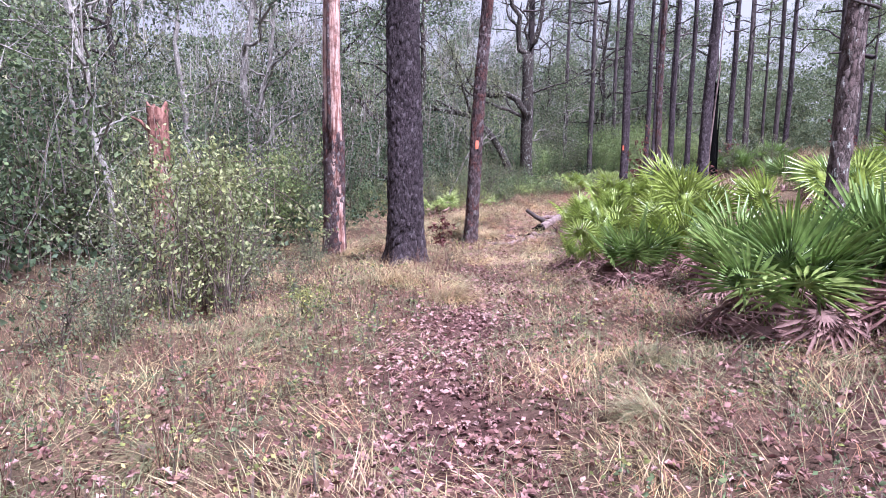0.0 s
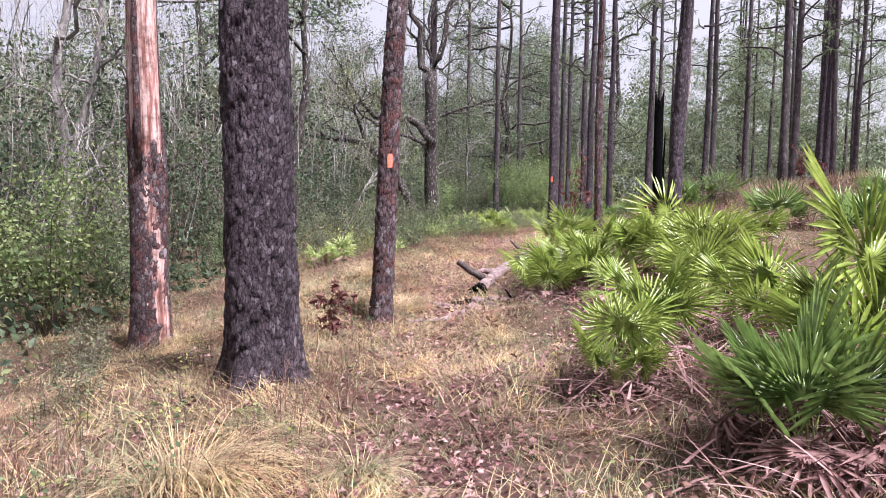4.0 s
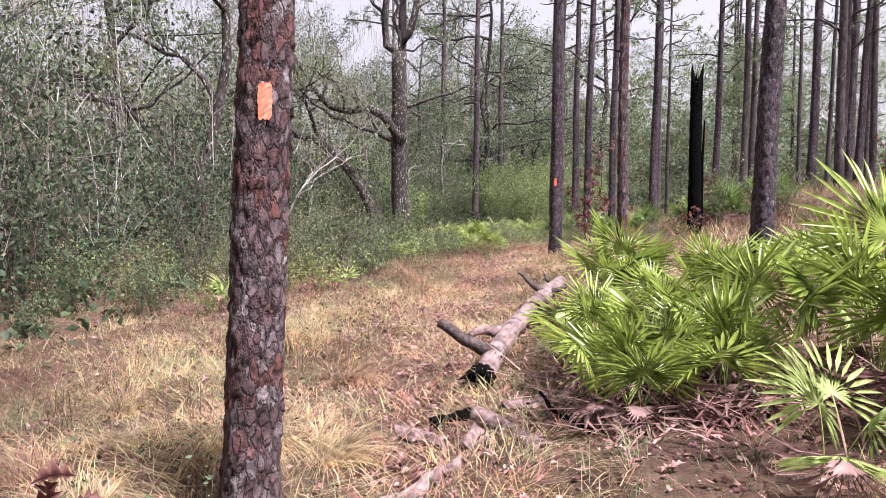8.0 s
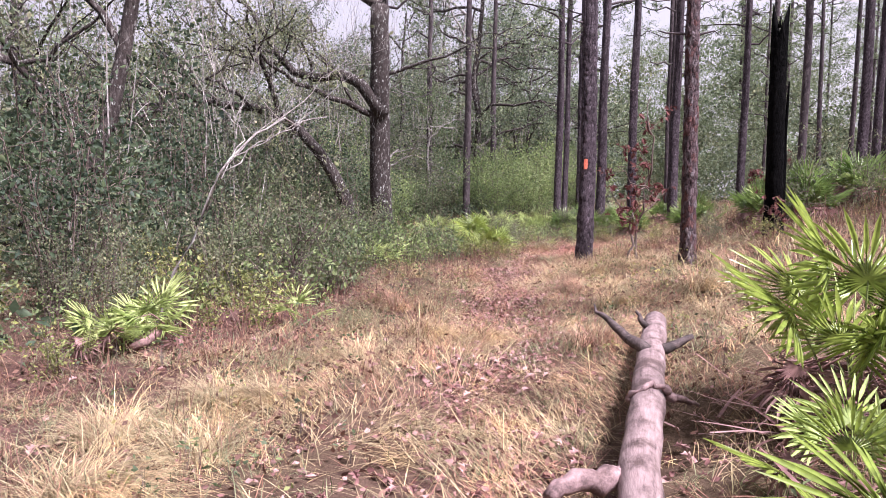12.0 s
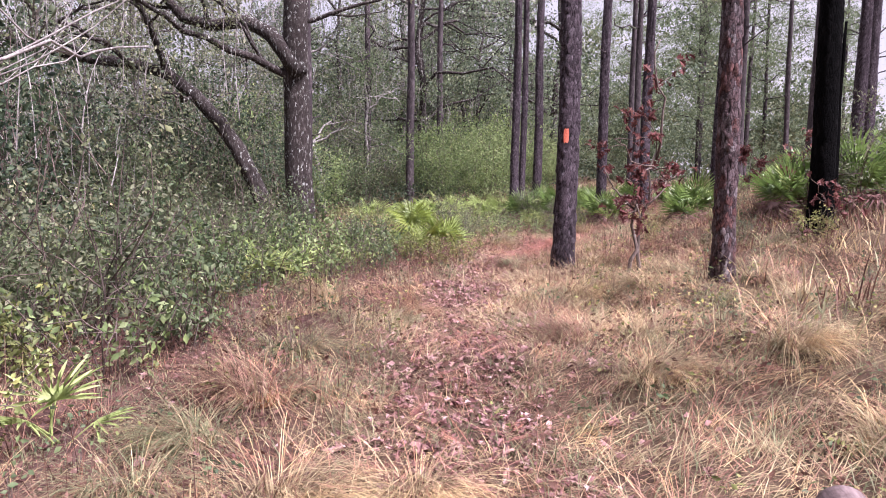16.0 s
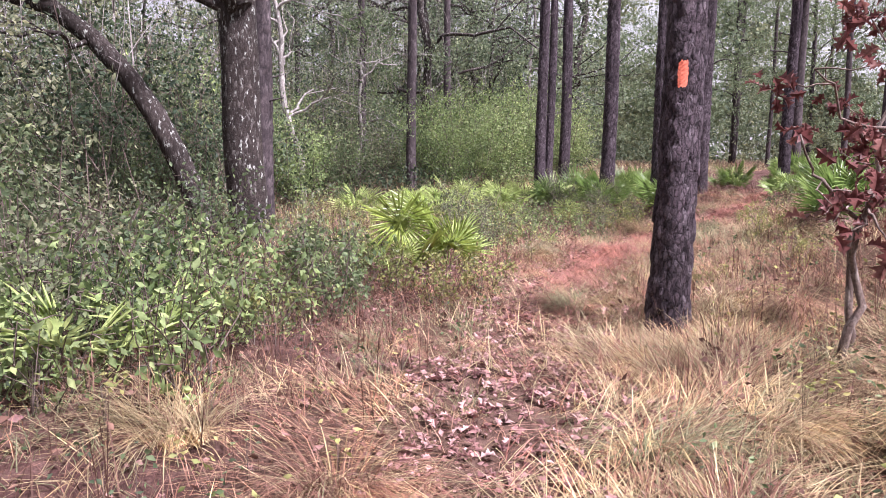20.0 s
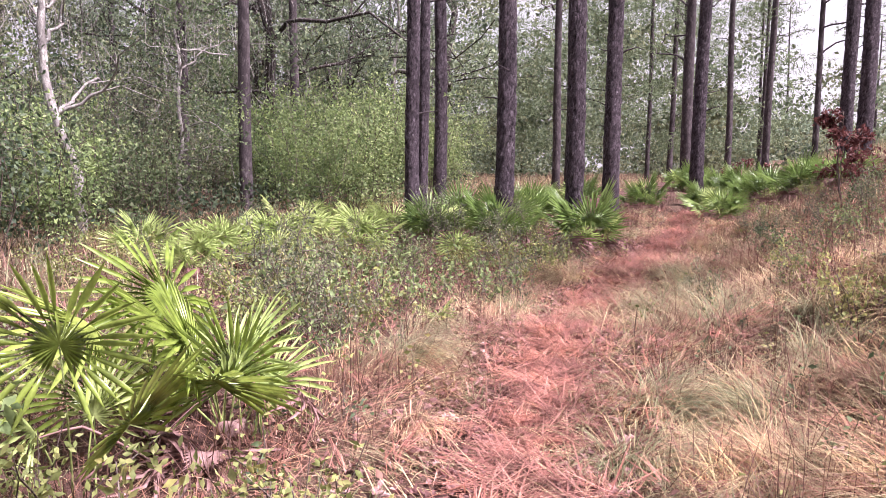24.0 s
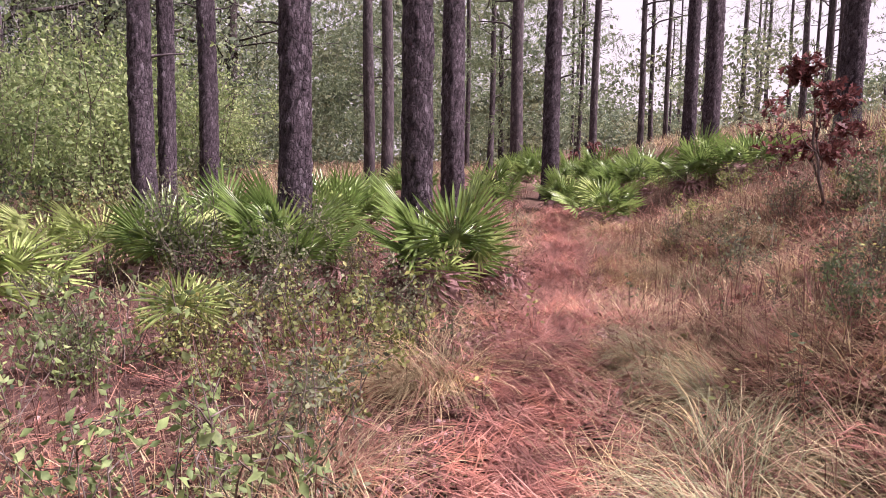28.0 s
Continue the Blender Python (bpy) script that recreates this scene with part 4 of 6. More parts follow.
bare_tree(5.6, 43.5, ((0, 0, -0.1), (-0.1, 0, 1.6), (-0.55, 0, 3.0), (-0.5, 0, 4.6), (-0.7, 0, 6.0)), 0.12, "bent pale-barked tree beyond the shrubs", 5)


# ---- shrubs ----
# Blue lifted here too, for haze behind the pines.
SHRUB_BRIGHT = leafy("fresh_green_leaves", ((0, (0.18, 0.26, 0.115)), (0.5, (0.29, 0.38, 0.165)), (0.85, (0.41, 0.49, 0.24)), (1, (0.56, 0.59, 0.36))), 0.5, 0.45, 14, 0.3, 1.7)


def shrub_meshes(seed, high, wide, stems, count, size, mat, bark=TWIG):
    rng = np.random.default_rng(seed)
    wood, tips = [], []
    for k in range(stems):
        az, sp = rng.uniform(0, 2 * np.pi), rng.uniform(0.05, 1) * wide
        tip = np.array([np.cos(az) * sp, np.sin(az) * sp, high * rng.uniform(0.55, 1.0)])
        base = np.array([np.cos(az) * 0.1, np.sin(az) * 0.1, -0.06]) * rng.uniform(0.3, 1.5)
        line = wander(base, tip, 7, 0.12 * high, rng)
        wood.append(tube(line[::2], np.linspace(0.0085, 0.003, 4) * (0.6 + high / 4), 3, False))
        tips.append(line)
        for j in range(2):
            s = int(rng.integers(2, 6))
            tw = wander(line[s], line[s] + unit(rng.normal(0, 1, 3) + np.array([0, 0, 0.4])) * 0.3 * high, 7, 0.04 * high, rng)
            wood.append(tube(tw[::3], np.linspace(0.006, 0.003, 3), 3, False))
            tips.append(tw)
    return (mesh_of("shrub_stems", [(v, f, bark) for v, f in wood], True), mesh_of("shrub_leaves", [leaf_cloud(rng, tips, count, size, 0.045 * high, mat)]))


SHRUBS = {}
for k, spec in enumerate((("green", 2.6, 1.1, 15, 1900, 0.091, SHRUB_GREEN, "dense green-leaved thicket shrub"), ("olive", 2.9, 1.2, 16, 1600, 0.0875, SHRUB_OLIVE, "pale olive twiggy shrub of the thicket"),
                          ("dark", 3.3, 1.3, 17, 1650, 0.0945, SHRUB_DARK, "dark evergreen shrub in the thicket"), ("low", 0.9, 0.55, 10, 792, 0.0595, SHRUB_GREEN, "low green huckleberry bush"),
                          ("pale", 0.75, 0.5, 9, 627, 0.0525, SHRUB_YELLOW, "low shrub with yellowing leaves"), ("thin", 1.5, 0.7, 11, 1155, 0.049, SHRUB_OLIVE, "thin twiggy shrub with small leaves"),
                          ("gall", 1.1, 0.6, 9, 1023, 0.0455, SHRUB_OLIVE, "rounded grey-green low shrub"),
                          ("bright", 3.1, 1.5, 18, 3800, 0.092, SHRUB_BRIGHT, "tall bright-green bush beyond the pines"), ("broad", 0.8, 0.65, 12, 260, 0.072, SHRUB_BRIGHT, "sparse shrub with broad pale-green leaves"), ("bush", 1.75, 0.6, 15, 1400, 0.058, BUSH_LEAF, "upright olive-leaved shrub on brown stems"))):
    SHRUBS[spec[0]] = (*shrub_meshes(100 + k, *spec[1:7]), spec[7])


def shrub(kind, x, y, s=1.0, turn=0.0, group="shrubs of the thicket"):
    stems, lv, label = SHRUBS[kind]
    t = thing("shrub", pose(x, y, at_ground(x, y), 0, 0, turn) @ Matrix.Diagonal((s, s, s, 1)), label, "shrub", group)
    part("stem_clump", stems, t)
    part("foliage", lv, t)
    return t


sr = np.random.default_rng(33)


spots, tries = [], 0
while len(spots) < 112 and tries < 9000:
    tries += 1
    x, y = sr.uniform(-20, 20), sr.uniform(-4, 62)
    u, yt = beside(x, y)
    edge = np.interp(yt, [0, 3, 8, 14, 20, 25, 30, 36], [-4.6, -4.2, -3.8, -4.6, -4.2, -3.0, -4.6, -8.5])
    if math.hypot(x - 0.2, y - 21.9) < 1.3 or u > edge or u < edge - 6.5 or min([9] + [math.hypot(x - a, y - b) for a, b in spots]) < 0.95:
        continue
    if any(near_line(x, y, p) for p in PALE_TRUNKS) or math.hypot(x + 2.3, y - 14.86) < 1.2 or math.hypot(x - 3.9, y - 34.2) < 1.0:
        continue
    spots.append((x, y))
    inner = edge - u
    kind = sr.choice(["green", "olive", "dark", "thin", "bright"], p=[0.35, 0.15, 0.1, 0.1, 0.3] if yt > 33 else [0.12, 0.17, 0.58, 0.13, 0.0]) if inner > 1.2 else sr.choice(["low", "thin", "gall", "green"], p=[0.3, 0.3, 0.2, 0.2])
    shrub(str(kind), x, y, sr.uniform(0.8, 1.2) * min(1.25, 0.6 + inner * 0.16), sr.uniform(0, 360))
low_spots, tries = [], 0
while len(low_spots) < 24 and tries < 6000:
    tries += 1
    x, y = sr.uniform(-6, 20), sr.uniform(0, 46)
    u, yt = beside(x, y)
    if 9 < yt < 21 or (u < 0 and yt > 20) or abs(u) < 1.5 or u < -7 or u > 7 or (u > 0 and yt < 27) or (u < -4.5 and yt < 24) or min([9] + [math.hypot(x - a, y - b) for a, b in low_spots]) < 0.55:
        continue
    low_spots.append((x, y))
    shrub(str(sr.choice(["low", "pale", "gall"], p=[0.2, 0.5, 0.3])), x, y, sr.uniform(0.4, 0.75), sr.uniform(0, 360), "low shrubs along the trail")
edge_spots, tries = [], 0
while len(edge_spots) < 30 and tries < 6000:
    tries += 1
    x, y = sr.uniform(-3, 14), sr.uniform(21, 44)
    u, yt = beside(x, y)
    if u > np.interp(yt, [21, 25, 32, 38], [-2.6, -2.6, -1.6, -2.2]) or u < -7.5 or min([9] + [math.hypot(x - a, y - b) for a, b in edge_spots]) < 0.5 or math.hypot(x - 6.1, y - 31.2) < 0.75:
        continue
    edge_spots.append((x, y))
    shrub(str(sr.choice(["broad", "pale", "gall", "thin"], p=[0.4, 0.4, 0.13, 0.07])), x, y, sr.uniform(0.65, 1.0), sr.uniform(0, 360), "low shrubs along the trail")
flat, tries = [], 0
while len(flat) < 48 and tries < 5000:
    tries += 1
    x, y = sr.uniform(3, 14), sr.uniform(29, 47)
    u, yt = beside(x, y)
    if yt < 31 or u < -9 or math.hypot(x - 6.1, y - 31.2) < 0.75 or u > np.interp(yt, [31, 34, 38], [-1.2, -0.95, -1.6]) or min([9] + [math.hypot(x - a, y - b) for a, b in flat]) < 0.38:
        continue
    flat.append((x, y))
    shrub(str(sr.choice(["pale", "gall", "broad"], p=[0.45, 0.15, 0.4])), x, y, sr.uniform(0.5, 0.85), sr.uniform(0, 360), "low shrubs along the trail")
bend, tries = [], 0
while len(bend) < 30 and tries < 4000:
    tries += 1
    x, y = sr.uniform(-3, 7), sr.uniform(21, 33)
    u, yt = beside(x, y)
    if math.hypot(x - 0.2, y - 21.9) < 1.3 or math.hypot(x - 1.4, y - 23.1) < 1.3 or not (-6.2 < u < (-2.9 if yt < 25 else -3.6)) or min([9] + [math.hypot(x - a, y - b) for a, b in bend]) < 0.62 or math.hypot(x - 5.9, y - 30.3) < 0.9:
        continue
    bend.append((x, y))
    kind, s = (("low", 1.35), ("green", 0.55), ("gall", 1.25), ("pale", 1.3), ("olive", 0.5))[int(sr.integers(0, 5))]
    shrub(kind, x, y, s * sr.uniform(0.8, 1.1), sr.uniform(0, 360), "low shrubs along the trail")
for kind, x, y, s in (("bush", -2.45, 7.9, 1.12), ("bush", -2.95, 7.7, 1.2), ("thin", -3.7, 8.6, 1.05), ("thin", -2.4, 8.9, 0.9), ("bush", -2.75, 8.5, 1.15), ("thin", -3.3, 9.6, 1.2), ("olive", -4.9, 10.6, 0.75), ("green", -5.0, 13.4, 1.0), ("gall", 10.9, 27.0, 1.3), ("gall", 11.8, 27.8, 1.4), ("gall", 12.2, 26.6, 1.2)):
    shrub(kind, x, y, s, 37 * x)

verge, tries = [], 0
while len(verge) < 34 and tries < 4000:
    tries += 1
    x, y = sr.uniform(5, 12), sr.uniform(29.5, 37)
    u, yt = beside(x, y)
    if not -3.2 < u < -0.75 or math.hypot(x - 6.1, y - 31.2) < 0.75 or min([9] + [math.hypot(x - a, y - b) for a, b in verge]) < 0.34:
        continue
    verge.append((x, y))
    shrub(("pale", "broad", "gall", "pale")[len(verge) % 4], x, y, sr.uniform(0.55, 0.85), sr.uniform(0, 360), "low shrubs along the trail")

rise, tries = [], 0
while len(rise) < 26 and tries < 4000:
    tries += 1
    x, y = sr.uniform(8, 20), sr.uniform(28, 38)
    u, yt = beside(x, y)
    if not 1.0 < u < 5.0 or min([9] + [math.hypot(x - a, y - b) for a, b in rise]) < 0.6:
        continue
    rise.append((x, y))
    shrub(("pale", "gall", "thin", "pale")[len(rise) % 4], x, y, sr.uniform(0.35, 0.6), sr.uniform(0, 360), "low shrubs along the trail")

leafy_bend, tries = [], 0
while len(leafy_bend) < 22 and tries < 4000:
    tries += 1
    x, y = sr.uniform(-1, 6), sr.uniform(22.5, 31)
    u, yt = beside(x, y)
    if math.hypot(x - 0.2, y - 21.9) < 1.3 or math.hypot(x - 1.4, y - 23.1) < 1.3 or not -4.6 < u < -1.75 or min([9] + [math.hypot(x - a, y - b) for a, b in leafy_bend]) < 0.6 or math.hypot(x - 5.9, y - 30.3) < 0.8:
        continue
    leafy_bend.append((x, y))
    shrub(("low", "broad", "gall", "broad", "thin")[len(leafy_bend) % 5], x, y, sr.uniform(0.9, 1.35) * np.interp(u, [-4, -1.8], [1.15, 0.75]), sr.uniform(0, 360), "low shrubs along the trail")

for kind, x, y, s in (("broad", 2.85, 27.3, 0.85), ("low", 2.55, 27.0, 0.7), ("broad", 3.2, 27.85, 0.9), ("broad", 2.6, 28.1, 1.1), ("low", 2.9, 28.7, 0.9), ("broad", 3.5, 28.3, 0.75), ("pale", 3.8, 28.75, 0.8), ("broad", 3.3, 29.2, 1.1), ("pale", 4.1, 29.25, 0.8), ("broad", 2.3, 27.5, 1.2),
                      ("pale", 2.4, 26.3, 0.7), ("broad", 1.9, 26.6, 1.1), ("low", 1.6, 27.3, 1.2), ("broad", 3.97, 29.9, 1.1), ("broad", 4.48, 29.97, 0.9), ("broad", 3.59, 28.5, 1.0), ("broad", 2.8, 29.1, 1.3), ("broad", 4.55, 30.5, 0.9), ("broad", 5.0, 30.2, 0.7), ("broad", 3.2, 30.6, 1.4), ("broad", 2.3, 28.4, 1.3), ("broad", 4.64, 31.2, 1.1),
                      ("broad", 8.06, 33.8, 0.9), ("broad", 11.6, 32.0, 0.5), ("broad", 12.0, 31.7, 0.6), ("broad", 13.4, 32.9, 0.6), ("broad", 3.4, 31.6, 1.3), ("broad", 1.9, 29.6, 1.5), ("broad", 7.2, 33.2, 0.9), ("broad", 7.6, 34.6, 1.0), ("broad", 9.6, 36.1, 0.9),
                      ("thin", -1.95, 9.3, 0.45), ("thin", -2.9, 10.2, 0.7), ("thin", -3.3, 12.3, 0.8), ("gall", -2.2, 11.7, 0.7), ("thin", -3.1, 6.4, 0.7), ("thin", -2.5, 13.2, 0.6), ("thin", -3.9, 6.8, 0.9), ("bright", -3.9, 16.0, 0.85), ("bright", -4.7, 15.6, 0.8), ("green", -3.2, 16.7, 0.75), ("bright", 11.2, 43.4, 1.0), ("bright", 12.6, 45.2, 1.1), ("bright", 10.0, 42.9, 0.95), ("bright", 13.4, 47.5, 1.2), ("bright", 15.3, 48.0, 1.1), ("bright", 5.2, 41.8, 0.9)):
    shrub(kind, x, y, s, 61 * x)


# red-leaved oak saplings
def red_oak(x, y, stems, count, size, label, seed, wide=0.35):
    rng = np.random.default_rng(seed)
    t = thing("oak_sapling", pose(x, y, at_ground(x, y)), label, "sapling", "red-leaved oak saplings")
    tips = []
    for a, b, r in stems:
        line = wander(a, b, 9, 0.12, rng)
        wood, twigs = tube(line, np.linspace(r, r * 0.4, 9), 7), []
        n = 6 if len(stems) < 3 else 3
        for k in range(n):
            s = int(rng.integers(6 if a[2] < 0.1 and b[2] > 1.0 else 3, 9))
            tw = wander(line[s], line[s] + unit(rng.normal(0, 1, 3) + np.array([0, 0, 0.3])) * wide * rng.uniform(0.7, 1.7), 7, 0.06, rng)
            twigs.append(tube(tw, np.linspace(r * 0.4, 0.003, 7), 4, False))
            tips.append(tw)
        stem = part("stem", mesh_of("sapling_stem", [(*wood, TWIG)], True), t)
        for v, f in twigs:
            part("twig", mesh_of("sapling_twig", [(v, f, TWIG)], True), stem)
    line = np.stack([tips[i] for i in rng.integers(0, len(tips), count)])
    root = line[np.arange(count), rng.integers(3, 7, count)] + rng.normal(0, 0.035, (count, 3))
    axis = unit(rng.normal(0, 1, (count, 3)) + np.array([0, 0, -0.5]))
    v, f = oak_leaves(root, axis, rng.normal(0, 1, (count, 3)) + np.array([0, 0, 0.6]), size * rng.uniform(0.7, 1.25, count), 0.5, rng)
    part("foliage", mesh_of("red_foliage", [(v, f, RED_LEAF)]), t, "dark red lobed leaves")


red_oak(7.4, 26.75, (((0, 0, -0.05), (0.25, 0, 1.6), 0.028), ((0.25, 0, 1.5), (0.3, 0.1, 3.0), 0.018), ((0.1, 0, 0.9), (0.75, 0.1, 1.5), 0.012), ((0.25, 0, 1.4), (-0.35, 0, 1.75), 0.012)), 130, 0.12, "tall oak sapling holding dark red leaves", 4, 0.36)
red_oak(7.15, 26.5, (((0, 0, -0.05), (0.12, 0, 1.1), 0.03), ((0.1, 0, 0.9), (-0.3, 0.1, 1.4), 0.014), ((0.1, 0, 0.9), (0.45, 0, 1.35), 0.014)), 70, 0.12, "forked oak sapling with red leaves", 5, 0.32)
red_oak(-0.02, 13.35, (((0, 0, -0.05), (-0.1, 0, 0.58), 0.009), ((0, 0, 0.2), (0.13, 0, 0.5), 0.007)), 54, 0.11, "small oak seedling with dark red leaves", 6, 0.14)
red_oak(9.55, 25.75, (((0, 0, -0.05), (0.1, 0, 0.7), 0.01), ((0, 0, 0.2), (-0.25, 0, 0.6), 0.008)), 36, 0.12, "oak seedling with red leaves by a burnt snag", 7, 0.2)
red_oak(15.55, 34.5, (((0, 0, -0.05), (0.0, 0, 1.45), 0.018), ((0, 0, 0.4), (0.22, 0, 1.1), 0.01), ((0, 0, 0.35), (-0.2, 0.1, 0.95), 0.01)), 260, 0.11, "bushy oak sapling with dark maroon leaves", 8, 0.32)
red_oak(16.3, 34.6, (((0, 0, -0.05), (0.1, 0, 0.7), 0.012), ((0, 0, 0.2), (-0.2, 0, 0.55), 0.01)), 70, 0.1, "oak sapling with russet leaves on the bank", 13, 0.25)
red_oak(18.0, 35.9, (((0, 0, -0.05), (0.1, 0, 0.9), 0.014), ((0, 0, 0.2), (-0.2, 0, 0.8), 0.01)), 90, 0.13, "oak sapling with maroon leaves on the bank", 9, 0.3)
red_oak(23.0, 42.6, (((0, 0, -0.05), (0.1, 0, 1.0), 0.016), ((0, 0, 0.3), (0.5, 0, 0.9), 0.01), ((0, 0, 0.3), (-0.5, 0, 0.9), 0.01)), 160, 0.16, "far oak sapling with red leaves", 10, 0.45)
red_oak(10.9, 27.9, (((0, 0, -0.05), (0.1, 0, 0.9), 0.016), ((0, 0, 0.3), (0.3, 0, 0.9), 0.01)), 90, 0.14, "oak sapling with red leaves among palmettos", 11, 0.35)
red_oak(13.2, 24.2, (((0, 0, -0.05), (0.1, 0, 1.1), 0.016), ((0, 0, 0.3), (0.4, 0, 0.9), 0.01)), 110, 0.15, "oak sapling with russet leaves on the rise", 12, 0.45)


# ---- saw palmettos ----
def frond_mesh(seed, mat, stem_len=0.6, size=0.45, n=24, sweep=300, cup=0.25, droop=0.35, face=0.4):
    """A pleated fan, split into narrow leaflets, at the end of a stalk that leans along +x."""
    rng = np.random.default_rng(seed)
    lean = rng.uniform(0.2, 0.4)
    s = np.linspace(0, 1, 6)[:, None]
    sv, sf = tube(np.hstack([lean * stem_len * s ** 1.4, 0 * s, stem_len * s]), np.linspace(0.008, 0.005, 6), 5)
    hub = sv[30]
    d = unit(np.array([face, 0, 1.0]))
    side = np.array([0, 1.0, 0])
    up = np.cross(side, d)
    down = np.array([0, 0, 1.0])
    tris, quads = [], []

    def spoke(a, r, lift):
        return hub + (d * math.cos(a) + side * math.sin(a)) * r + up * lift

    step = radians(sweep) / n
    verts = list(sv)
    edge = []
    for i in range(n + 1):
        a = -radians(sweep) / 2 + i * step
        edge.append(len(verts))
        verts.append(spoke(a, 0.2 * size, cup * 0.2 * size - 0.01))
    for i in range(n):
        a = -radians(sweep) / 2 + (i + 0.5) * step + rng.normal(0, 0.03)
        L = size * (0.78 + 0.22 * math.cos(a * 0.6)) * rng.uniform(0.85, 1.12)
        bend, w = droop * rng.uniform(0.3, 1.5), 0.0142 * size / 0.45 * rng.uniform(0.8, 1.2)
        ax = unit(d * math.cos(a) + side * math.sin(a))
        cr = np.cross(up, ax)
        b = len(verts)
        verts.append(spoke(a, 0.22 * size, cup * 0.22 * size + 0.01))
        for t, ww in ((0.55, 1.0), (0.8, 0.72)):
            c = spoke(a, t * L, cup * t * L) - down * bend * L * (t - 0.25) ** 2
            verts += [c - cr * w * ww - up * w * 0.5, c + up * w * 0.4, c + cr * w * ww - up * w * 0.5]
        verts.append(spoke(a, L, cup * L) - down * bend * L * 0.56)
        tris += [(30, edge[i], b), (30, b, edge[i + 1]), (b + 4, b + 7, b + 5), (b + 5, b + 7, b + 6)]
        quads += [(edge[i], b + 1, b + 2, b), (b, b + 2, b + 3, edge[i + 1]), (b + 1, b + 4, b + 5, b + 2), (b + 2, b + 5, b + 6, b + 3)]
    ids = lambda f: np.where(np.array(f) == 30, 0, np.array(f) - 31)
    fan = mesh_of("palmetto_fan", [(np.vstack([hub[None], np.array(verts[32:])]), [ids(tris), ids(quads)], mat)])
    return fan, mesh_of("palmetto_stalk", [(sv, sf, mat if mat is PALM_DEAD else PALM_STEM)], True)


FRONDS = {"green": [frond_mesh(200 + k, PALM_GREEN, 0.52 + 0.09 * k, 0.5 + 0.04 * (k % 3), 23 + k, 230 + 18 * k, 0.15 + 0.12 * (k % 3), 0.04 + 0.1 * (k % 2), 0.25 + 0.1 * (k % 4)) for k in range(6)],
          "deep": [frond_mesh(250 + k, PALM_SHADED, 0.42 + 0.06 * k, 0.5 + 0.04 * (k % 3), 23 + k, 200 + 14 * k, 0.2, 0.03, 0.2 + 0.08 * (k % 3)) for k in range(4)],
          "pale": [frond_mesh(220 + k, PALM_PALE, 0.45 + 0.06 * k, 0.46, 19 + k, 250, 0.3, 0.12) for k in range(3)],
          "dead": [frond_mesh(230 + k, PALM_DEAD, 0.42, 0.46, 15, 200, 0.0, 0.7, 1.1) for k in range(3)],
          "small": [frond_mesh(240 + k, PALM_PALE, 0.28, 0.3, 9 + k, 190, 0.3, 0.15) for k in range(3)]}
pr = np.random.default_rng(44)
YELLOWED = {"green": 0.16, "deep": 0.12, "mixed": 0.4}


def palmetto(x, y, s=1.0, live=11, dead=4, kind="green", label="saw palmetto with green fan leaves and dead fronds below", spread=1.0):
    t = thing("saw_palmetto", pose(x, y, at_ground(x, y), 0, 0, pr.uniform(0, 360)) @ Matrix.Diagonal((s, s, s, 1)), label, "palmetto", "saw palmettos")
    for k in range(live):
        ring = (k + 0.5) / live
        tilt = (10 + 44 * ring ** 1.2) * spread + pr.uniform(-8, 8)
        pick = "pale" if pr.uniform() < YELLOWED.get(kind, 0) else kind
        src = FRONDS["green" if pick == "mixed" else pick]
        sc = pr.uniform(0.8, 1.12)
        m = pose(pr.normal(0, 0.05), pr.normal(0, 0.05), 0, 0, 0, k * 137.5 + pr.uniform(-15, 15)) @ pose(0, 0, 0, 0, tilt - 18, 0) @ Matrix.Diagonal((sc, sc, sc, 1))
        fan, stalk = src[int(pr.integers(0, len(src)))]
        part("stalk", stalk, part("frond", fan, t, "", m))
    for k in range(dead):
        hang = k % 3 != 2
        m = pose(0, 0, 0.42 if hang else 0.12, 0, 0, pr.uniform(0, 360)) @ pose(0, 0, 0, 0, pr.uniform(88, 118) if hang else pr.uniform(55, 72), 0)
        fan, stalk = FRONDS["dead"][k % 3]
        part("stalk", stalk, part("dead_frond", fan, t, "withered brown frond", m))
    if live > 6:
        root = wander((-0.25, 0, 0.02), (0.1, 0.02, 0.16), 6, 0.05, pr)
        part("stem", mesh_of("palmetto_stem", [(*tube(root, np.linspace(0.05, 0.06, 6), 8), PALM_DEAD)], True), t, "fibrous brown stem")
    return t


NEAR_PALMS = ((2.95, 5.7, 1.25), (3.85, 5.9, 1.3), (3.3, 7.6, 1.15), (2.5, 8.9, 0.95), (3.3, 9.5, 1.1), (2.15, 10.6, 0.62), (2.75, 11.3, 0.72), (3.9, 11.3, 0.95), (3.9, 12.6, 0.85), (3.05, 15.3, 0.8), (3.2, 16.35, 0.68),
              (3.7, 15.3, 1.0), (4.6, 14.9, 1.05), (4.5, 13.7, 0.95), (4.25, 17.2, 0.66), (4.35, 18.4, 0.88), (5, 17.6, 0.88))
for x, y, s in NEAR_PALMS:
    palmetto(x, y, s * 0.9, 13, 12, "deep" if y < 9 else "green", spread=0.7)
palmetto(3.68, 17.65, 0.6, 8, 4, "mixed", "yellow-green saw palmetto beside a fallen log", 1.15)
palmetto(3.4, 13.9, 0.8, 4, 1, "pale", "young palmetto with pale yellow-green fans")
bank, tries = [], 0
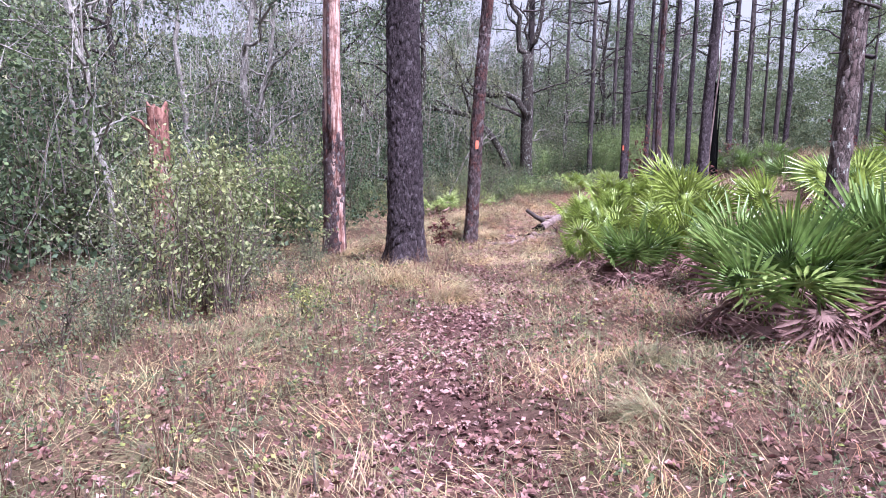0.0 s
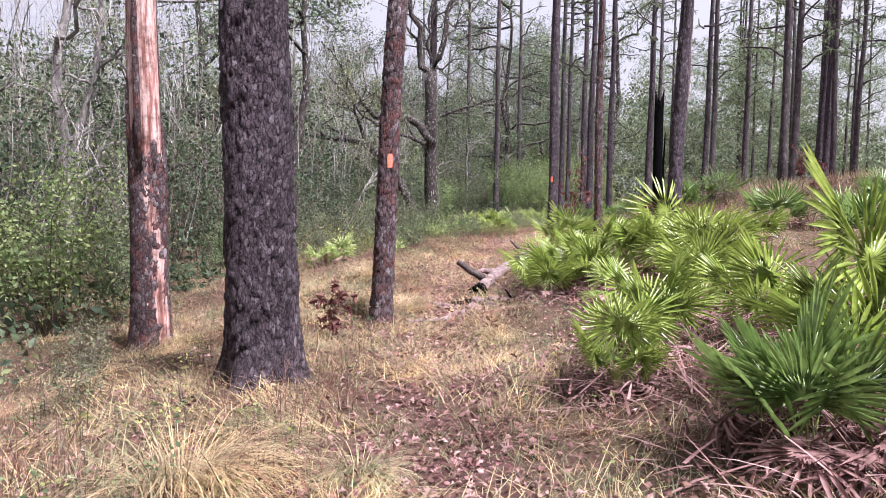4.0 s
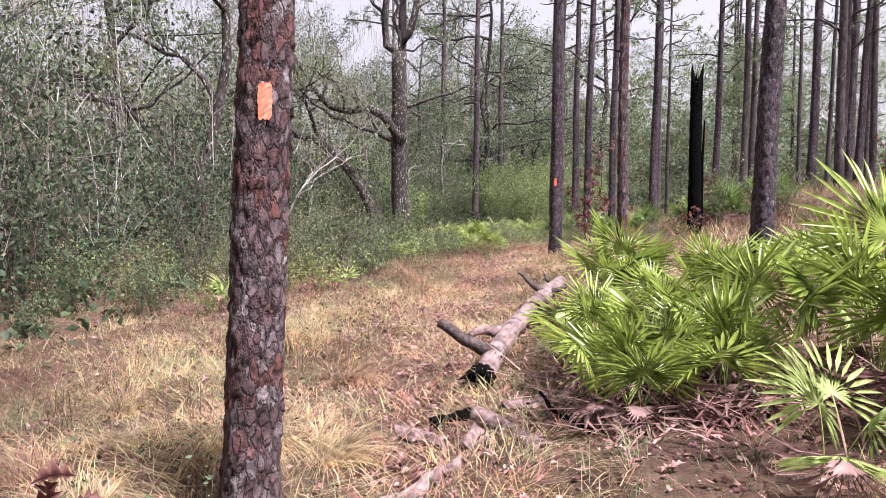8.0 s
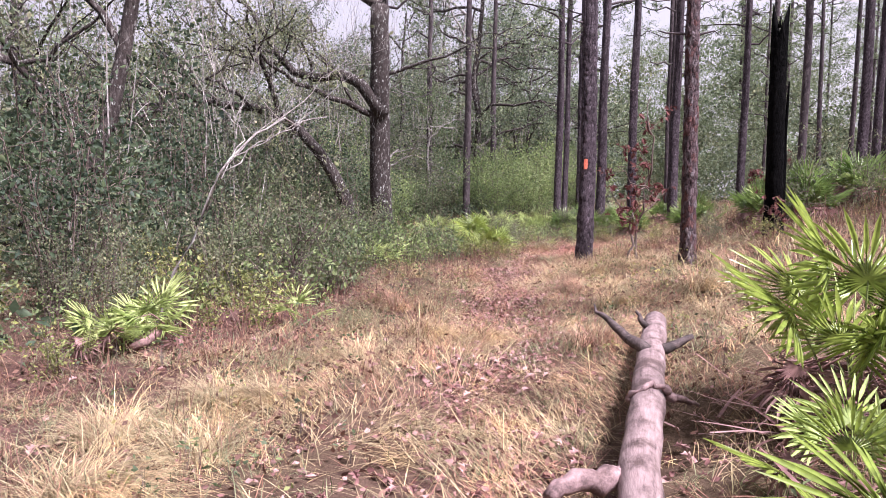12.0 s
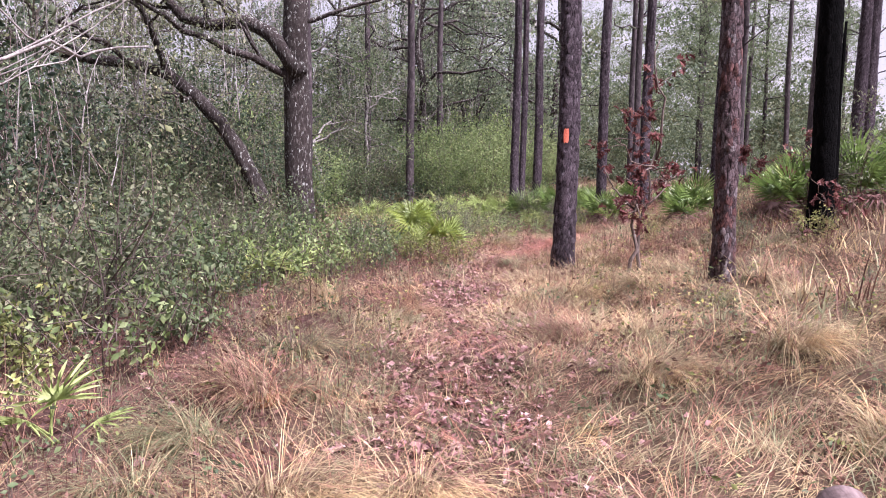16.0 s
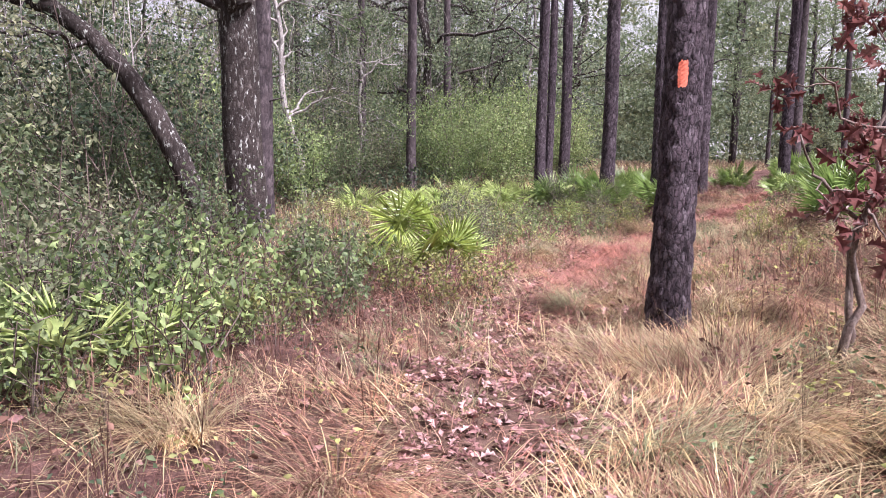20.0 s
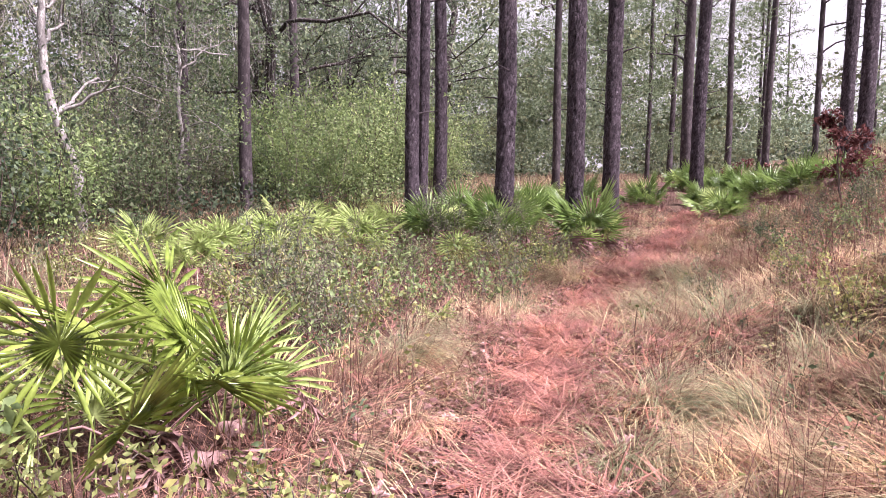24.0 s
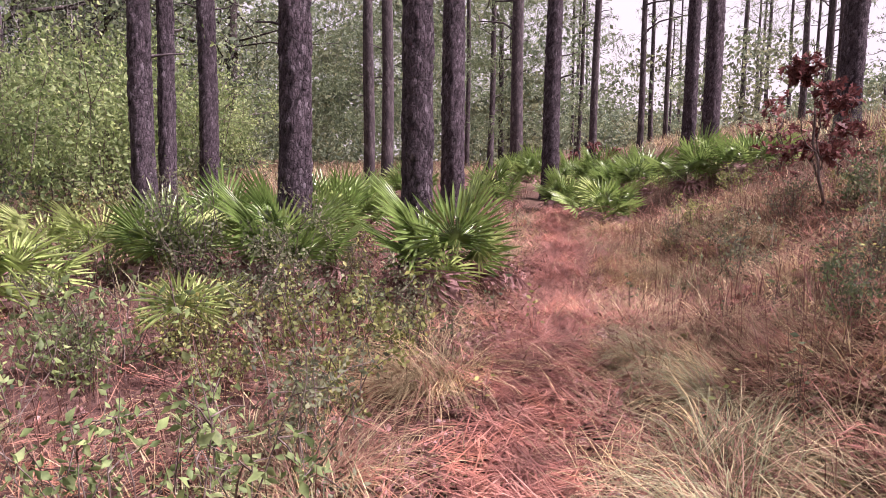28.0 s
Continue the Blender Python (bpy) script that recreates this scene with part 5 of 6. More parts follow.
while len(bank) < 40 and tries < 3000:
    tries += 1
    x, y = pr.uniform(3.2, 12), pr.uniform(4, 20)
    if min([9] + [math.hypot(x - a, y - b) for a, b in bank]) < 0.95 or min(math.hypot(x - a, y - b) for a, b, c in NEAR_PALMS) < 0.85 or x < 3.6 + 0.06 * y or math.hypot(x - 7.26, y - 20.1) < 0.8:
        continue
    bank.append((x, y))
    palmetto(x, y, pr.uniform(0.8, 1.05) * (0.8 if y > 12 and x < 8 else 1), 8, 3, "deep" if pr.uniform() < 0.4 else "green", spread=0.75)
for x, y, s in ((12.15, 35.95, 0.9), (11.4, 37.2, 0.85), (11.0, 38.8, 0.9), (12.6, 38.9, 0.9), (13.3, 39.2, 0.85), (11.9, 39.6, 0.9), (14.3, 40.4, 0.85), (18.2, 39.6, 0.8), (19.4, 38.8, 0.85), (18.5, 37.3, 0.85),
                (18.6, 36.6, 0.85), (20.4, 40.4, 0.85), (21.5, 42.0, 0.9), (17.2, 40.4, 0.8), (20.0, 39.6, 0.85), (17.0, 37.9, 0.75), (22.5, 44.0, 0.9), (10.6, 27.6, 0.95), (11.2, 27.1, 0.95), (11.8, 28.4, 0.9), (12.6, 27.4, 0.95), (16.3, 41.6, 0.8), (23.5, 45.5, 0.9), (10.4, 29.8, 0.8)):
    palmetto(x, y, s * 1.05, 12, 7, "deep", "compact deep-green saw palmetto with dead fronds below", 0.98)
for x, y, s in ((9.5, 38.2, 0.95), (8.2, 38.4, 0.95), (7.3, 38.2, 1.0), (10.6, 39.6, 0.9), (6.4, 39.0, 1.0), (8.6, 38.9, 1.05), (7.6, 39.2, 1.0), (10.2, 40.2, 0.85), (9.2, 39.8, 0.8), (6.9, 37.8, 0.8), (8.0, 37.6, 0.75), (-0.35, 22.8, 0.7), (0.15, 22.6, 0.78), (2.45, 29.9, 0.75), (3.1, 29.6, 0.7), (9.9, 42.2, 0.8)):
    palmetto(x, y, s, 8, 2, "pale", "young palmetto with pale yellow-green fans")
for x, y in ((10.37, 36.39), (10.06, 36.06)):
    palmetto(x, y, 0.62, 2, 1, "pale", "small pale palmetto with a single open fan", 0.5)
palmetto(6.25, 31.3, 0.84, 11, 5, "mixed", "yellow-green saw palmetto in reddish leaf litter", 0.85)
palmetto(5.6, 31.05, 0.8, 5, 3, "mixed", "yellow-green saw palmetto in reddish leaf litter", 0.8)
palmetto(2.95, 27.6, 1.3, 4, 0, "small", "small palmetto seedling with few leaves", 0.8)
palmetto(3.35, 28.0, 1.2, 3, 0, "small", "small palmetto seedling with few leaves", 0.8)
palmetto(8.24, 32.99, 0.55, 3, 0, "small", "small palmetto seedling with few leaves", 0.9)
for x, y in ((-3.1, 17.0), (1.57, 23.14), (-0.1, 22.6), (-4.6, 13.2)):
    palmetto(x, y, 1.0, 4, 0, "small", "small palmetto seedling with few leaves", 1.1)

# ---- fallen wood ----
lr = np.random.default_rng(55)


def on_floor(pts):
    return np.array([(x, y, at_ground(x, y, 0) + z) for x, y, z in pts])


def smooth_line(pts, n, rng, wob):
    p = np.array(pts, float)
    s = np.linspace(0, len(p) - 1, n)
    return np.stack([np.interp(s, np.arange(len(p)), p[:, k]) for k in range(3)], -1) + rng.normal(0, wob, (n, 3))


def limb(name, t, pts, r, mat, label="", n=14, sides=14, wob=0.006, rough=0.07):
    return part(name, mesh_of(name, [(*tube(smooth_line(pts, n, lr, wob), np.interp(np.linspace(0, 1, n), np.linspace(0, 1, len(r)), r) * lr.uniform(1 - rough, 1 + rough, n), sides), mat)], True), t, label)


log = thing("fallen_log", Matrix.Identity(4), "weathered fallen log with broken branch stubs", "log")
axis = np.array(((2.32, 16.75, -0.06), (2.5, 17.1, -0.01), (2.75, 17.65, 0.03), (3.05, 18.25, 0.1), (3.45, 18.9, 0.19), (3.9, 19.7, 0.26), (4.48, 20.7, 0.31)))
limb("trunk", log, axis, (0.088, 0.098, 0.098, 0.096, 0.098, 0.096, 0.092), BARE_WOOD, "grey-pink barkless trunk", 26, 20, 0.004, 0.018)
butt = [tube(smooth_line([axis[0] + (0.04, 0.07, 0), axis[0] + (-0.02, -0.03, 0.0)], 5, lr, 0.004), np.array((0.096, 0.103, 0.1, 0.094, 0.07)), 14)]
for k in range(11):
    turn = k * 0.571
    rim = axis[0] + np.array((0.085 * math.cos(turn), -0.045 * math.cos(turn), 0.085 * math.sin(turn)))
    butt.append(tube(wander(rim + (0.02, 0.04, 0), rim + (-0.12 * lr.uniform(0.3, 1), -0.2 * lr.uniform(0.3, 1), -0.02), 5, 0.015, lr), np.linspace(0.034, 0.006, 5), 6))
charred = part("charred_end", mesh_of("charred_end", [(*butt[0], CHAR)], True), log, "jagged blackened root end")
for v, f in butt[1:]:
    part("splinter", mesh_of("splinter", [(v, f, CHAR)], True), charred)
limb("branch", log, np.array(((2.56, 17.22, 0.02), (2.4, 17.16, 0.12), (2.22, 17.14, 0.24), (2.03, 17.16, 0.36))), (0.085, 0.06, 0.055, 0.045), DARK_WOOD, "dark broken branch", 8, 10, 0.012)
limb("branch", log, np.array(((2.98, 18.15, 0.1), (2.75, 18.1, 0.1), (2.5, 18.05, 0.09))), (0.06, 0.055, 0.035), BARK_CHIP, "", 10, 10, 0.014)
limb("branch", log, np.array(((3.84, 19.62, 0.3), (3.74, 19.9, 0.42), (3.66, 20.15, 0.56))), (0.05, 0.032, 0.007), DARK_WOOD, "dark pointed branch", 10, 8, 0.01)
limb("branch_stub", log, np.array(((3.98, 19.75, 0.28), (4.14, 19.78, 0.32), (4.27, 19.8, 0.37))), (0.045, 0.034, 0.02), DARK_WOOD, "", 6, 8)
limb("branch_stub", log, np.array(((4.16, 20.25, 0.36), (4.1, 20.3, 0.48))), (0.03, 0.012), DARK_WOOD, "", 5, 8)
ring = [axis[4] + (0.125 * math.cos(a), -0.05 * math.sin(a) + 0.02 * math.sin(5 * a), 0.11 * math.sin(a)) for a in np.linspace(0.1, 3.0, 10)]
limb("knot_collar", log, ring, (0.008, 0.026, 0.014, 0.024, 0.012, 0.03), BARK_CHIP, "broken ring of a torn branch", 18, 8, 0.008, 0.2)
limb("branch_stub", log, [axis[4] + (0.11, -0.03, 0.03), axis[4] + (0.2, -0.05, 0.01), axis[4] + (0.3, -0.04, -0.03)], (0.03, 0.02, 0.008), BARK_CHIP, "", 8, 8, 0.008)


def stick(name, pts, r, mat, label, category):
    t = thing(name, Matrix.Identity(4), label, category)
    limb("wood", t, on_floor(pts), r, mat, "", 10, 9, 0.008)
    return t


stick("short_log", ((1.4, 14.6, 0.02), (1.55, 14.78, 0.03), (1.75, 14.95, 0.03)), (0.035, 0.045, 0.03), BARE_WOOD, "short pale piece of log on the trail side", "log")
stick("branch_piece", ((0.95, 14.35, 0.03), (1.3, 14.6, 0.03), (1.75, 14.95, 0.04)), (0.018, 0.024, 0.02), BARE_WOOD, "grey stick lying near a pine", "stick")
stick("short_log", ((1.75, 15.85, 0.04), (2.05, 15.95, 0.06)), (0.05, 0.045), CHAR, "dark chunk of rotten wood", "log")
stick("branch_piece", ((2.6, 15.9, 0.05), (3.2, 16.4, 0.06), (3.7, 16.5, 0.08)), (0.03, 0.035, 0.025), BARE_WOOD, "grey branch under palmettos", "stick")
stick("branch_piece", ((2.7, 15.2, 0.02), (2.55, 15.5, 0.1), (2.5, 15.7, 0.2)), (0.02, 0.018, 0.012), CHAR, "short charred stick in litter", "stick")
stick("branch_piece", ((1.95, 15.3, 0.02), (2.3, 15.9, 0.03)), (0.015, 0.012), TWIG, "brown twig in the litter", "stick")
stick("branch_piece", ((10.6, 33.9, 0.02), (11.0, 34.1, 0.04), (11.2, 34.05, 0.03)), (0.008, 0.01, 0.006), CHAR, "dark stick across the pine straw", "stick")
stick("branch_piece", ((10.5, 36.2, 0.05), (10.8, 36.5, 0.3), (11.1, 36.7, 0.35)), (0.014, 0.012, 0.008), TWIG, "fallen twig among shrubs", "stick")
stick("branch_piece", ((2.1, 8.2, 0.02), (2.5, 8.6, 0.05)), (0.012, 0.01), TWIG, "twig in fallen leaves", "stick")


def bark_slab(x, y, yaw, ln, wd, label):
    t = thing("bark_slab", pose(x, y, at_ground(x, y, -0.02), lr.uniform(-8, 8), lr.uniform(-8, 8), yaw), label, "bark")
    nu, nv = 14, 7
    U, V = np.meshgrid(np.linspace(-0.5, 0.5, nu), np.linspace(-0.5, 0.5, nv))
    W = wd * (1 + 0.25 * np.sin(U * 7 + yaw))
    z = 0.05 * (1 - (2 * V) ** 2) + 0.006 * np.sin(U * 40) * np.sin(V * 9)
    topv = np.stack([U * ln + 0.02 * np.sin(V * 9), V * W, z + 0.02], -1).reshape(-1, 3)
    v = np.vstack([topv, topv - (0, 0, 0.02)])
    i = np.arange(nv - 1)[:, None] * nu + np.arange(nu - 1)[None]
    q = np.stack([i, i + 1, i + nu + 1, i + nu], -1).reshape(-1, 4)
    rim = np.concatenate([np.arange(nu), np.arange(1, nv) * nu + nu - 1, np.arange(nu * nv - 2, nu * (nv - 1) - 1, -1), np.arange(nv - 2, 0, -1) * nu])
    nx = np.roll(rim, -1)
    m = nu * nv
    part("slab", mesh_of("bark_slab", [(v, [q, q[:, ::-1] + m, np.stack([rim, rim + m, nx + m, nx], -1)], BARK_CHIP)], True), t)


bark_slab(2.2, 15.45, 112, 0.75, 0.14, "long pale bark slab on the ground")
bark_slab(1.9, 15.35, 60, 0.3, 0.1, "small curl of fallen bark")
bark_slab(2.5, 16.1, 20, 0.4, 0.1, "pale strip of fallen bark")
bark_slab(1.6, 15.5, 150, 0.35, 0.09, "weathered chip of bark")


# ---- grass ----
gr = np.random.default_rng(66)


def flow(x, y):
    """The way in which the fallen grass lies, swirling from place to place."""
    return 2.1 * np.sin(1.5 * x + 1.2 * np.sin(1.1 * y + 0.4)) + 1.9 * np.sin(1.6 * y + 1.4 * np.sin(1.2 * x)) - 0.6


def tuft_blades(x, y, count, ln, wd, spread, lean, rng, droop=(0.5, 1.4), levels=2, comb=None, lie=0.0):
    """Blades for tufts at x, y, each with so many blades; combed ones lie along the flow of the mat."""
    n = len(x) * count
    X, Y, L = np.repeat(x, count), np.repeat(y, count), np.repeat(ln, count)
    root = np.stack([X + rng.normal(0, spread, n), Y + rng.normal(0, spread, n), np.zeros(n)], -1)
    root[:, 2] = ground(root[:, 0], root[:, 1]) - 0.02
    way = rng.uniform(0, 2 * np.pi, n) if comb is None else flow(X, Y) + rng.normal(0, comb, n)
    return blades(root, way, L * rng.uniform(0.5, 1.15, n), wd * rng.uniform(0.6, 1.4, n), lie + np.abs(rng.normal(0, lean, n)), rng.uniform(*droop, n), levels)


def scatter(count, box, keep, rng):
    xs, ys = np.zeros(0), np.zeros(0)
    while len(xs) < count:
        x, y = rng.uniform(box[0], box[1], count * 2), rng.uniform(box[2], box[3], count * 2)
        u, yt = beside(x, y)
        k = rng.uniform(0, 1, len(x)) < keep(u, yt, x, y)
        xs, ys = np.append(xs, x[k]), np.append(ys, y[k])
    return xs[:count], ys[:count]


def patchy(x, y, s, seed):
    return 0.5 + 0.5 * np.sin(s * x + seed + 1.7 * np.sin(0.7 * s * y + seed)) * np.sin(s * y * 1.1 + 1.3 * np.sin(0.8 * s * x))


def off_trail(u, yt=None, lo=0.1, hi=0.38):
    bare = 0.05 if yt is None else np.interp(yt, [0, 6, 9, 12, 20, 24, 27, 29], [0.4, 0.4, 0.4, 0.75, 0.85, 0.6, 0.4, 0.12])
    return np.clip((np.abs(u) - lo) / (hi - lo), bare, 1)


def near_walk(u, reach=4.5):
    return np.exp(-(np.abs(u) / reach) ** 2)


def straw_keep(u, yt, x, y):
    mid = np.interp(yt, [0, 8, 12, 16, 21, 30], [0.2, 0.35, 1.4, 1.4, 0.75, 0.5]) * np.where(((u < -2.0) & (yt > 21)) | ((u < -0.5) & (yt > 27.5)), 0.18, 1) * np.where((u > 0.7) & (yt > 27), 1.7, 1)
    bank_side = np.where((u > 1.2) & (yt < 17), 0.15, 1)
    return off_trail(u, yt) * near_walk(u, np.where(u < 0, 6.0, 4.5)) * mid * bank_side * np.where((yt > 25) & (u > 0) & (u < 3), 1.8, 1) * (0.05 + 0.95 * patchy(x, y, 1.9, 1) ** 1.8)


def russet_keep(u, yt, x, y):
    return np.where((u > 0.8) & (yt < 10), 1.7, 1) * off_trail(u, yt) * near_walk(u, 5) * np.interp(yt, [0, 8, 14, 20, 28], [0.8, 0.8, 0.5, 1.1, 1.5]) * np.where((u < -1) & (yt > 28), 0.6, 1) * (0.1 + 0.9 * patchy(x, y, 1.7, 4) ** 1.5)


def green_keep(u, yt, x, y):
    return np.where((u > 0.8) & (yt < 10), 1.9, 1) * off_trail(u, yt) * near_walk(u, 5.5) * np.interp(yt, [0, 6, 12, 17, 24, 30], [1.9, 1.5, 0.5, 1.2, 1.2, 0.8]) * (0.1 + 0.9 * patchy(x, y, 1.5, 9) ** 1.5)


AREA = (-7, 17, 0.8, 44)
for nm, mat, keep, count, per, ln, wd, label in (("dry_grass", STRAW, straw_keep, 4200, 20, 0.22, 0.0046, "pale dry wiregrass over the forest floor"), ("russet_grass", RUSSET, russet_keep, 5600, 20, 0.24, 0.0048, "russet dead grass and stems"),
                                                 ("green_grass", GRASS_GREEN, green_keep, 6200, 22, 0.24, 0.0052, "olive-green grass blades among litter")):
    x, y = scatter(count, AREA, keep, gr)
    v, f = tuft_blades(x, y, per, ln * gr.uniform(0.5, 1.25, count), wd, 0.07, 0.75, gr)
    tagged(new(nm, mesh_of(nm, [(v, f, mat)])), label, "grass", kind="stuff")


def stem_keep(u, yt, x, y):
    right = np.where(u > 0.7, 1.1 * np.clip((yt - 26) / 3, 0, 1), 0)
    left = np.where(u < -0.7, np.interp(yt, [0, 3, 10, 14, 22, 28], [0.4, 0.4, 0.5, 0.15, 0.5, 1.0]), 0)
    return (right + left) * near_walk(u, 4.5) * (0.2 + 0.8 * patchy(x, y, 1.2, 6))


x, y = scatter(9000, AREA, lambda u, yt, x, y: straw_keep(u, yt, x, y) + np.where(((u < -0.9) & (yt > 20)) | ((u < -0.5) & (yt > 27.5)), 0.1, 0.4) * russet_keep(u, yt, x, y), gr)
v, f = tuft_blades(x, y, 12, gr.uniform(0.22, 0.55, 9000), 0.005, 0.12, 0.3, gr, (0.2, 0.7), 3, 0.65, 0.85)
tagged(new("matted_grass", mesh_of("matted_grass", [(v, f, BLEACHED)])), "flattened mat of bleached grass", "grass", kind="stuff")


x, y = scatter(3600, AREA, lambda u, yt, x, y: np.interp(yt, [0, 10, 16, 24, 30], [0.3, 0.3, 0.6, 1, 1]) * russet_keep(u, yt, x, y) * np.where(u < -2, 0.4, 1), gr)
v, f = tuft_blades(x, y, 12, gr.uniform(0.22, 0.55, 3600), 0.005, 0.11, 0.3, gr, (0.2, 0.7), 3, 0.65, 0.8)
tagged(new("matted_russet_grass", mesh_of("matted_russet_grass", [(v, f, RUSSET)])), "combed mat of russet fallen grass", "grass", kind="stuff")


def verge_keep(u, yt, x, y):
    side = np.where(u > 0, np.exp(-((u - 1.0) / 0.85) ** 2), 0.22 * np.exp(-((u + 0.75) / 0.45) ** 2))
    return side * np.clip((yt - 25) / 2, 0, 1) * (0.25 + 0.75 * patchy(x, y, 2.2, 5))


for nm, mat, count, label in (("verge_straw", BLEACHED, 1700, "pale grass fallen over the trail's edge"), ("verge_russet", RUSSET, 1500, "russet grass fallen over the trail's edge")):
    x, y = scatter(count, (4, 17, 24.5, 39), verge_keep, gr)
    v, f = tuft_blades(x, y, 14, gr.uniform(0.22, 0.5, count), 0.0048, 0.1, 0.35, gr, (0.3, 0.9), 3, 0.7, 0.6)
    tagged(new(nm, mesh_of(nm, [(v, f, mat)])), label, "grass", kind="stuff")


def far_keep(u, yt, x, y):
    left = ((u < -3.2) & (u > -15) & (yt > 27)) * np.clip((-u - 2.5) / 2.5, 0, 1)
    right = ((u > 2.6) & (u < 20) & (yt > 19)) * np.clip((u - 2) / 2.5, 0, 1)
    return (left + right) * (0.15 + 0.85 * patchy(x, y, 1.1, 8))


for nm, mat, count, ln, label in (("far_dry_grass", STRAW, 2300, 0.5, "tall dry grass across the open woods"), ("far_brown_stems", BROWN_STEM, 2600, 0.6, "brown dead stems across the open woods"), ("far_green_grass", GRASS_GREEN, 2300, 0.45, "olive grass across the open woods")):
    x, y = scatter(count, (-8, 38, 19, 66), far_keep, gr)
    v, f = tuft_blades(x, y, 14, ln * gr.uniform(0.5, 1.2, count), 0.013, 0.14, 0.5, gr, (0.2, 1.1))
    tagged(new(nm, mesh_of(nm, [(v, f, mat)])), label, "grass", kind="stuff")
x, y = scatter(2800, (-7, 20, 1.5, 42), stem_keep, gr)
v, f = tuft_blades(x, y, 9, gr.uniform(0.2, 0.5, 2800), 0.005, 0.06, 0.3, gr, (0.0, 0.7), 3)
tagged(new("dry_stems", mesh_of("dry_stems", [(v, f, BROWN_STEM)])), "upright brown dead stems of last year", "grass", kind="stuff")


def tussock(x, y, s, mat, label, count=760):
    """A mop of fine blades that arches over and falls along the lie of the mat."""
    t = thing("grass_tussock", pose(x, y, at_ground(x, y)), label, "grass", "wiregrass tussocks")
    n = count
    lie = float(flow(x, y))
    a, r = gr.uniform(0, 2 * np.pi, n), 0.15 * s * np.sqrt(gr.uniform(0, 1, n))
    root = np.stack([np.cos(a) * r * 1.3, np.sin(a) * r, np.zeros(n)], -1)
    way = np.where(gr.uniform(0, 1, n) < 0.7, lie + gr.normal(0, 0.75, n), a)
    v, f = blades(root, way, 0.64 * s * gr.uniform(0.4, 1.15, n), np.full(n, 0.0042), 0.06 + 0.6 * gr.uniform(0, 1, n), gr.uniform(1.3, 2.3, n), 4)
    others = (STRAW, RUSSET) if mat is BLEACHED else (BLEACHED, BROWN_STEM)
    cuts = (0, int(n * 0.58), int(n * 0.84), n)
    for lo, hi, m, nm in zip(cuts, cuts[1:], (mat, *others), ("grass_clump", "dry_clump", "dead_clump")):
        k = hi - lo
        part(nm, mesh_of("tussock_blades", [(v.reshape(n, 9, 3)[lo:hi], [f[0][:3 * k], f[1][:k]], m)]), t)


for x, y, s, k in ((-0.8, 9.3, 1.25, 0), (0.05, 8.35, 1.0, 0), (0.13, 9.4, 0.6, 1), (6.75, 28.97, 0.7, 1), (6.81, 29.2, 0.8, 1), (9.95, 31.5, 1.15, 1), (10.76, 34.55, 1.0, 0), (10.95, 33.0, 1.1, 1), (8.6, 30.75, 1.1, 1), (9.5, 30.35, 0.95, 1), (8.75, 30.1, 0.9, 1), (10.5, 32.75, 1.0, 1), (11.65, 33.4, 0.9, 1), (11.87, 33.9, 0.8, 1), (7.62, 32.2, 0.9, 1), (7.4, 32.0, 0.7, 1),
                   (2.65, 23.25, 1.1, 2), (0.95, 15.1, 0.8, 0), (1.85, 13.5, 0.7, 0), (6.1, 22.7, 0.9, 0), (2.0, 20.8, 0.9, 0), (3.3, 21.9, 0.8, 0), (2.3, 22.8, 0.9, 1), (11.1, 33.0, 0.8, 1), (9.7, 32.6, 0.7, 0), (3.5, 26.8, 1.0, 0), (4.2, 26.1, 0.9, 2), (0.5, 18.6, 0.9, 0),
                   (-0.6, 17.0, 0.9, 0), (1.0, 20.2, 0.8, 0), (5.3, 24.2, 0.9, 2), (6.2, 25.9, 0.9, 0), (8.2, 28.9, 1.0, 2), (12.6, 33.9, 1.0, 2), (13.3, 34.6, 1.0, 2), (14.2, 35.2, 0.9, 0), (7.4, 27.9, 0.8, 0), (-1.6, 6.4, 0.7, 1), (1.6, 5.2, 0.6, 1), (1.3, 3.9, 0.55, 1), (-1.5, 3.6, 0.6, 1)):
    tussock(x, y, s, (BLEACHED, GRASS_GREEN, RUSSET)[k], ("pale straw wiregrass tussock", "green and straw wiregrass tussock", "russet wiregrass tussock in dry grass")[k])

meadow, tries = [], 0
while len(meadow) < 46 and tries < 4000:
    tries += 1
    x, y = gr.uniform(-4, 9), gr.uniform(14, 28.5)
    u, yt = beside(x, y)
    if not (-3.6 < u < -0.55 or 0.55 < u < 4.2) or (u < -1.8 and yt > 21) or (u > 0.6 and yt < 17.5) or min([9] + [math.hypot(x - a, y - b) for a, b in meadow]) < 0.6 or math.hypot(x - 7.05, y - 28.05) < 0.5:
        continue
    if abs(x - (2.4 + (y - 16.9) * 0.53)) < 0.45 and 16 < y < 20.3:
        continue
    meadow.append((x, y))
    k = int(gr.choice([0, 0, 2, 1]))
    tussock(x, y, gr.uniform(0.6, 1.0), (BLEACHED, GRASS_GREEN, RUSSET)[k], ("pale straw wiregrass tussock", "green and straw wiregrass tussock", "russet wiregrass tussock in dry grass")[k], 560)

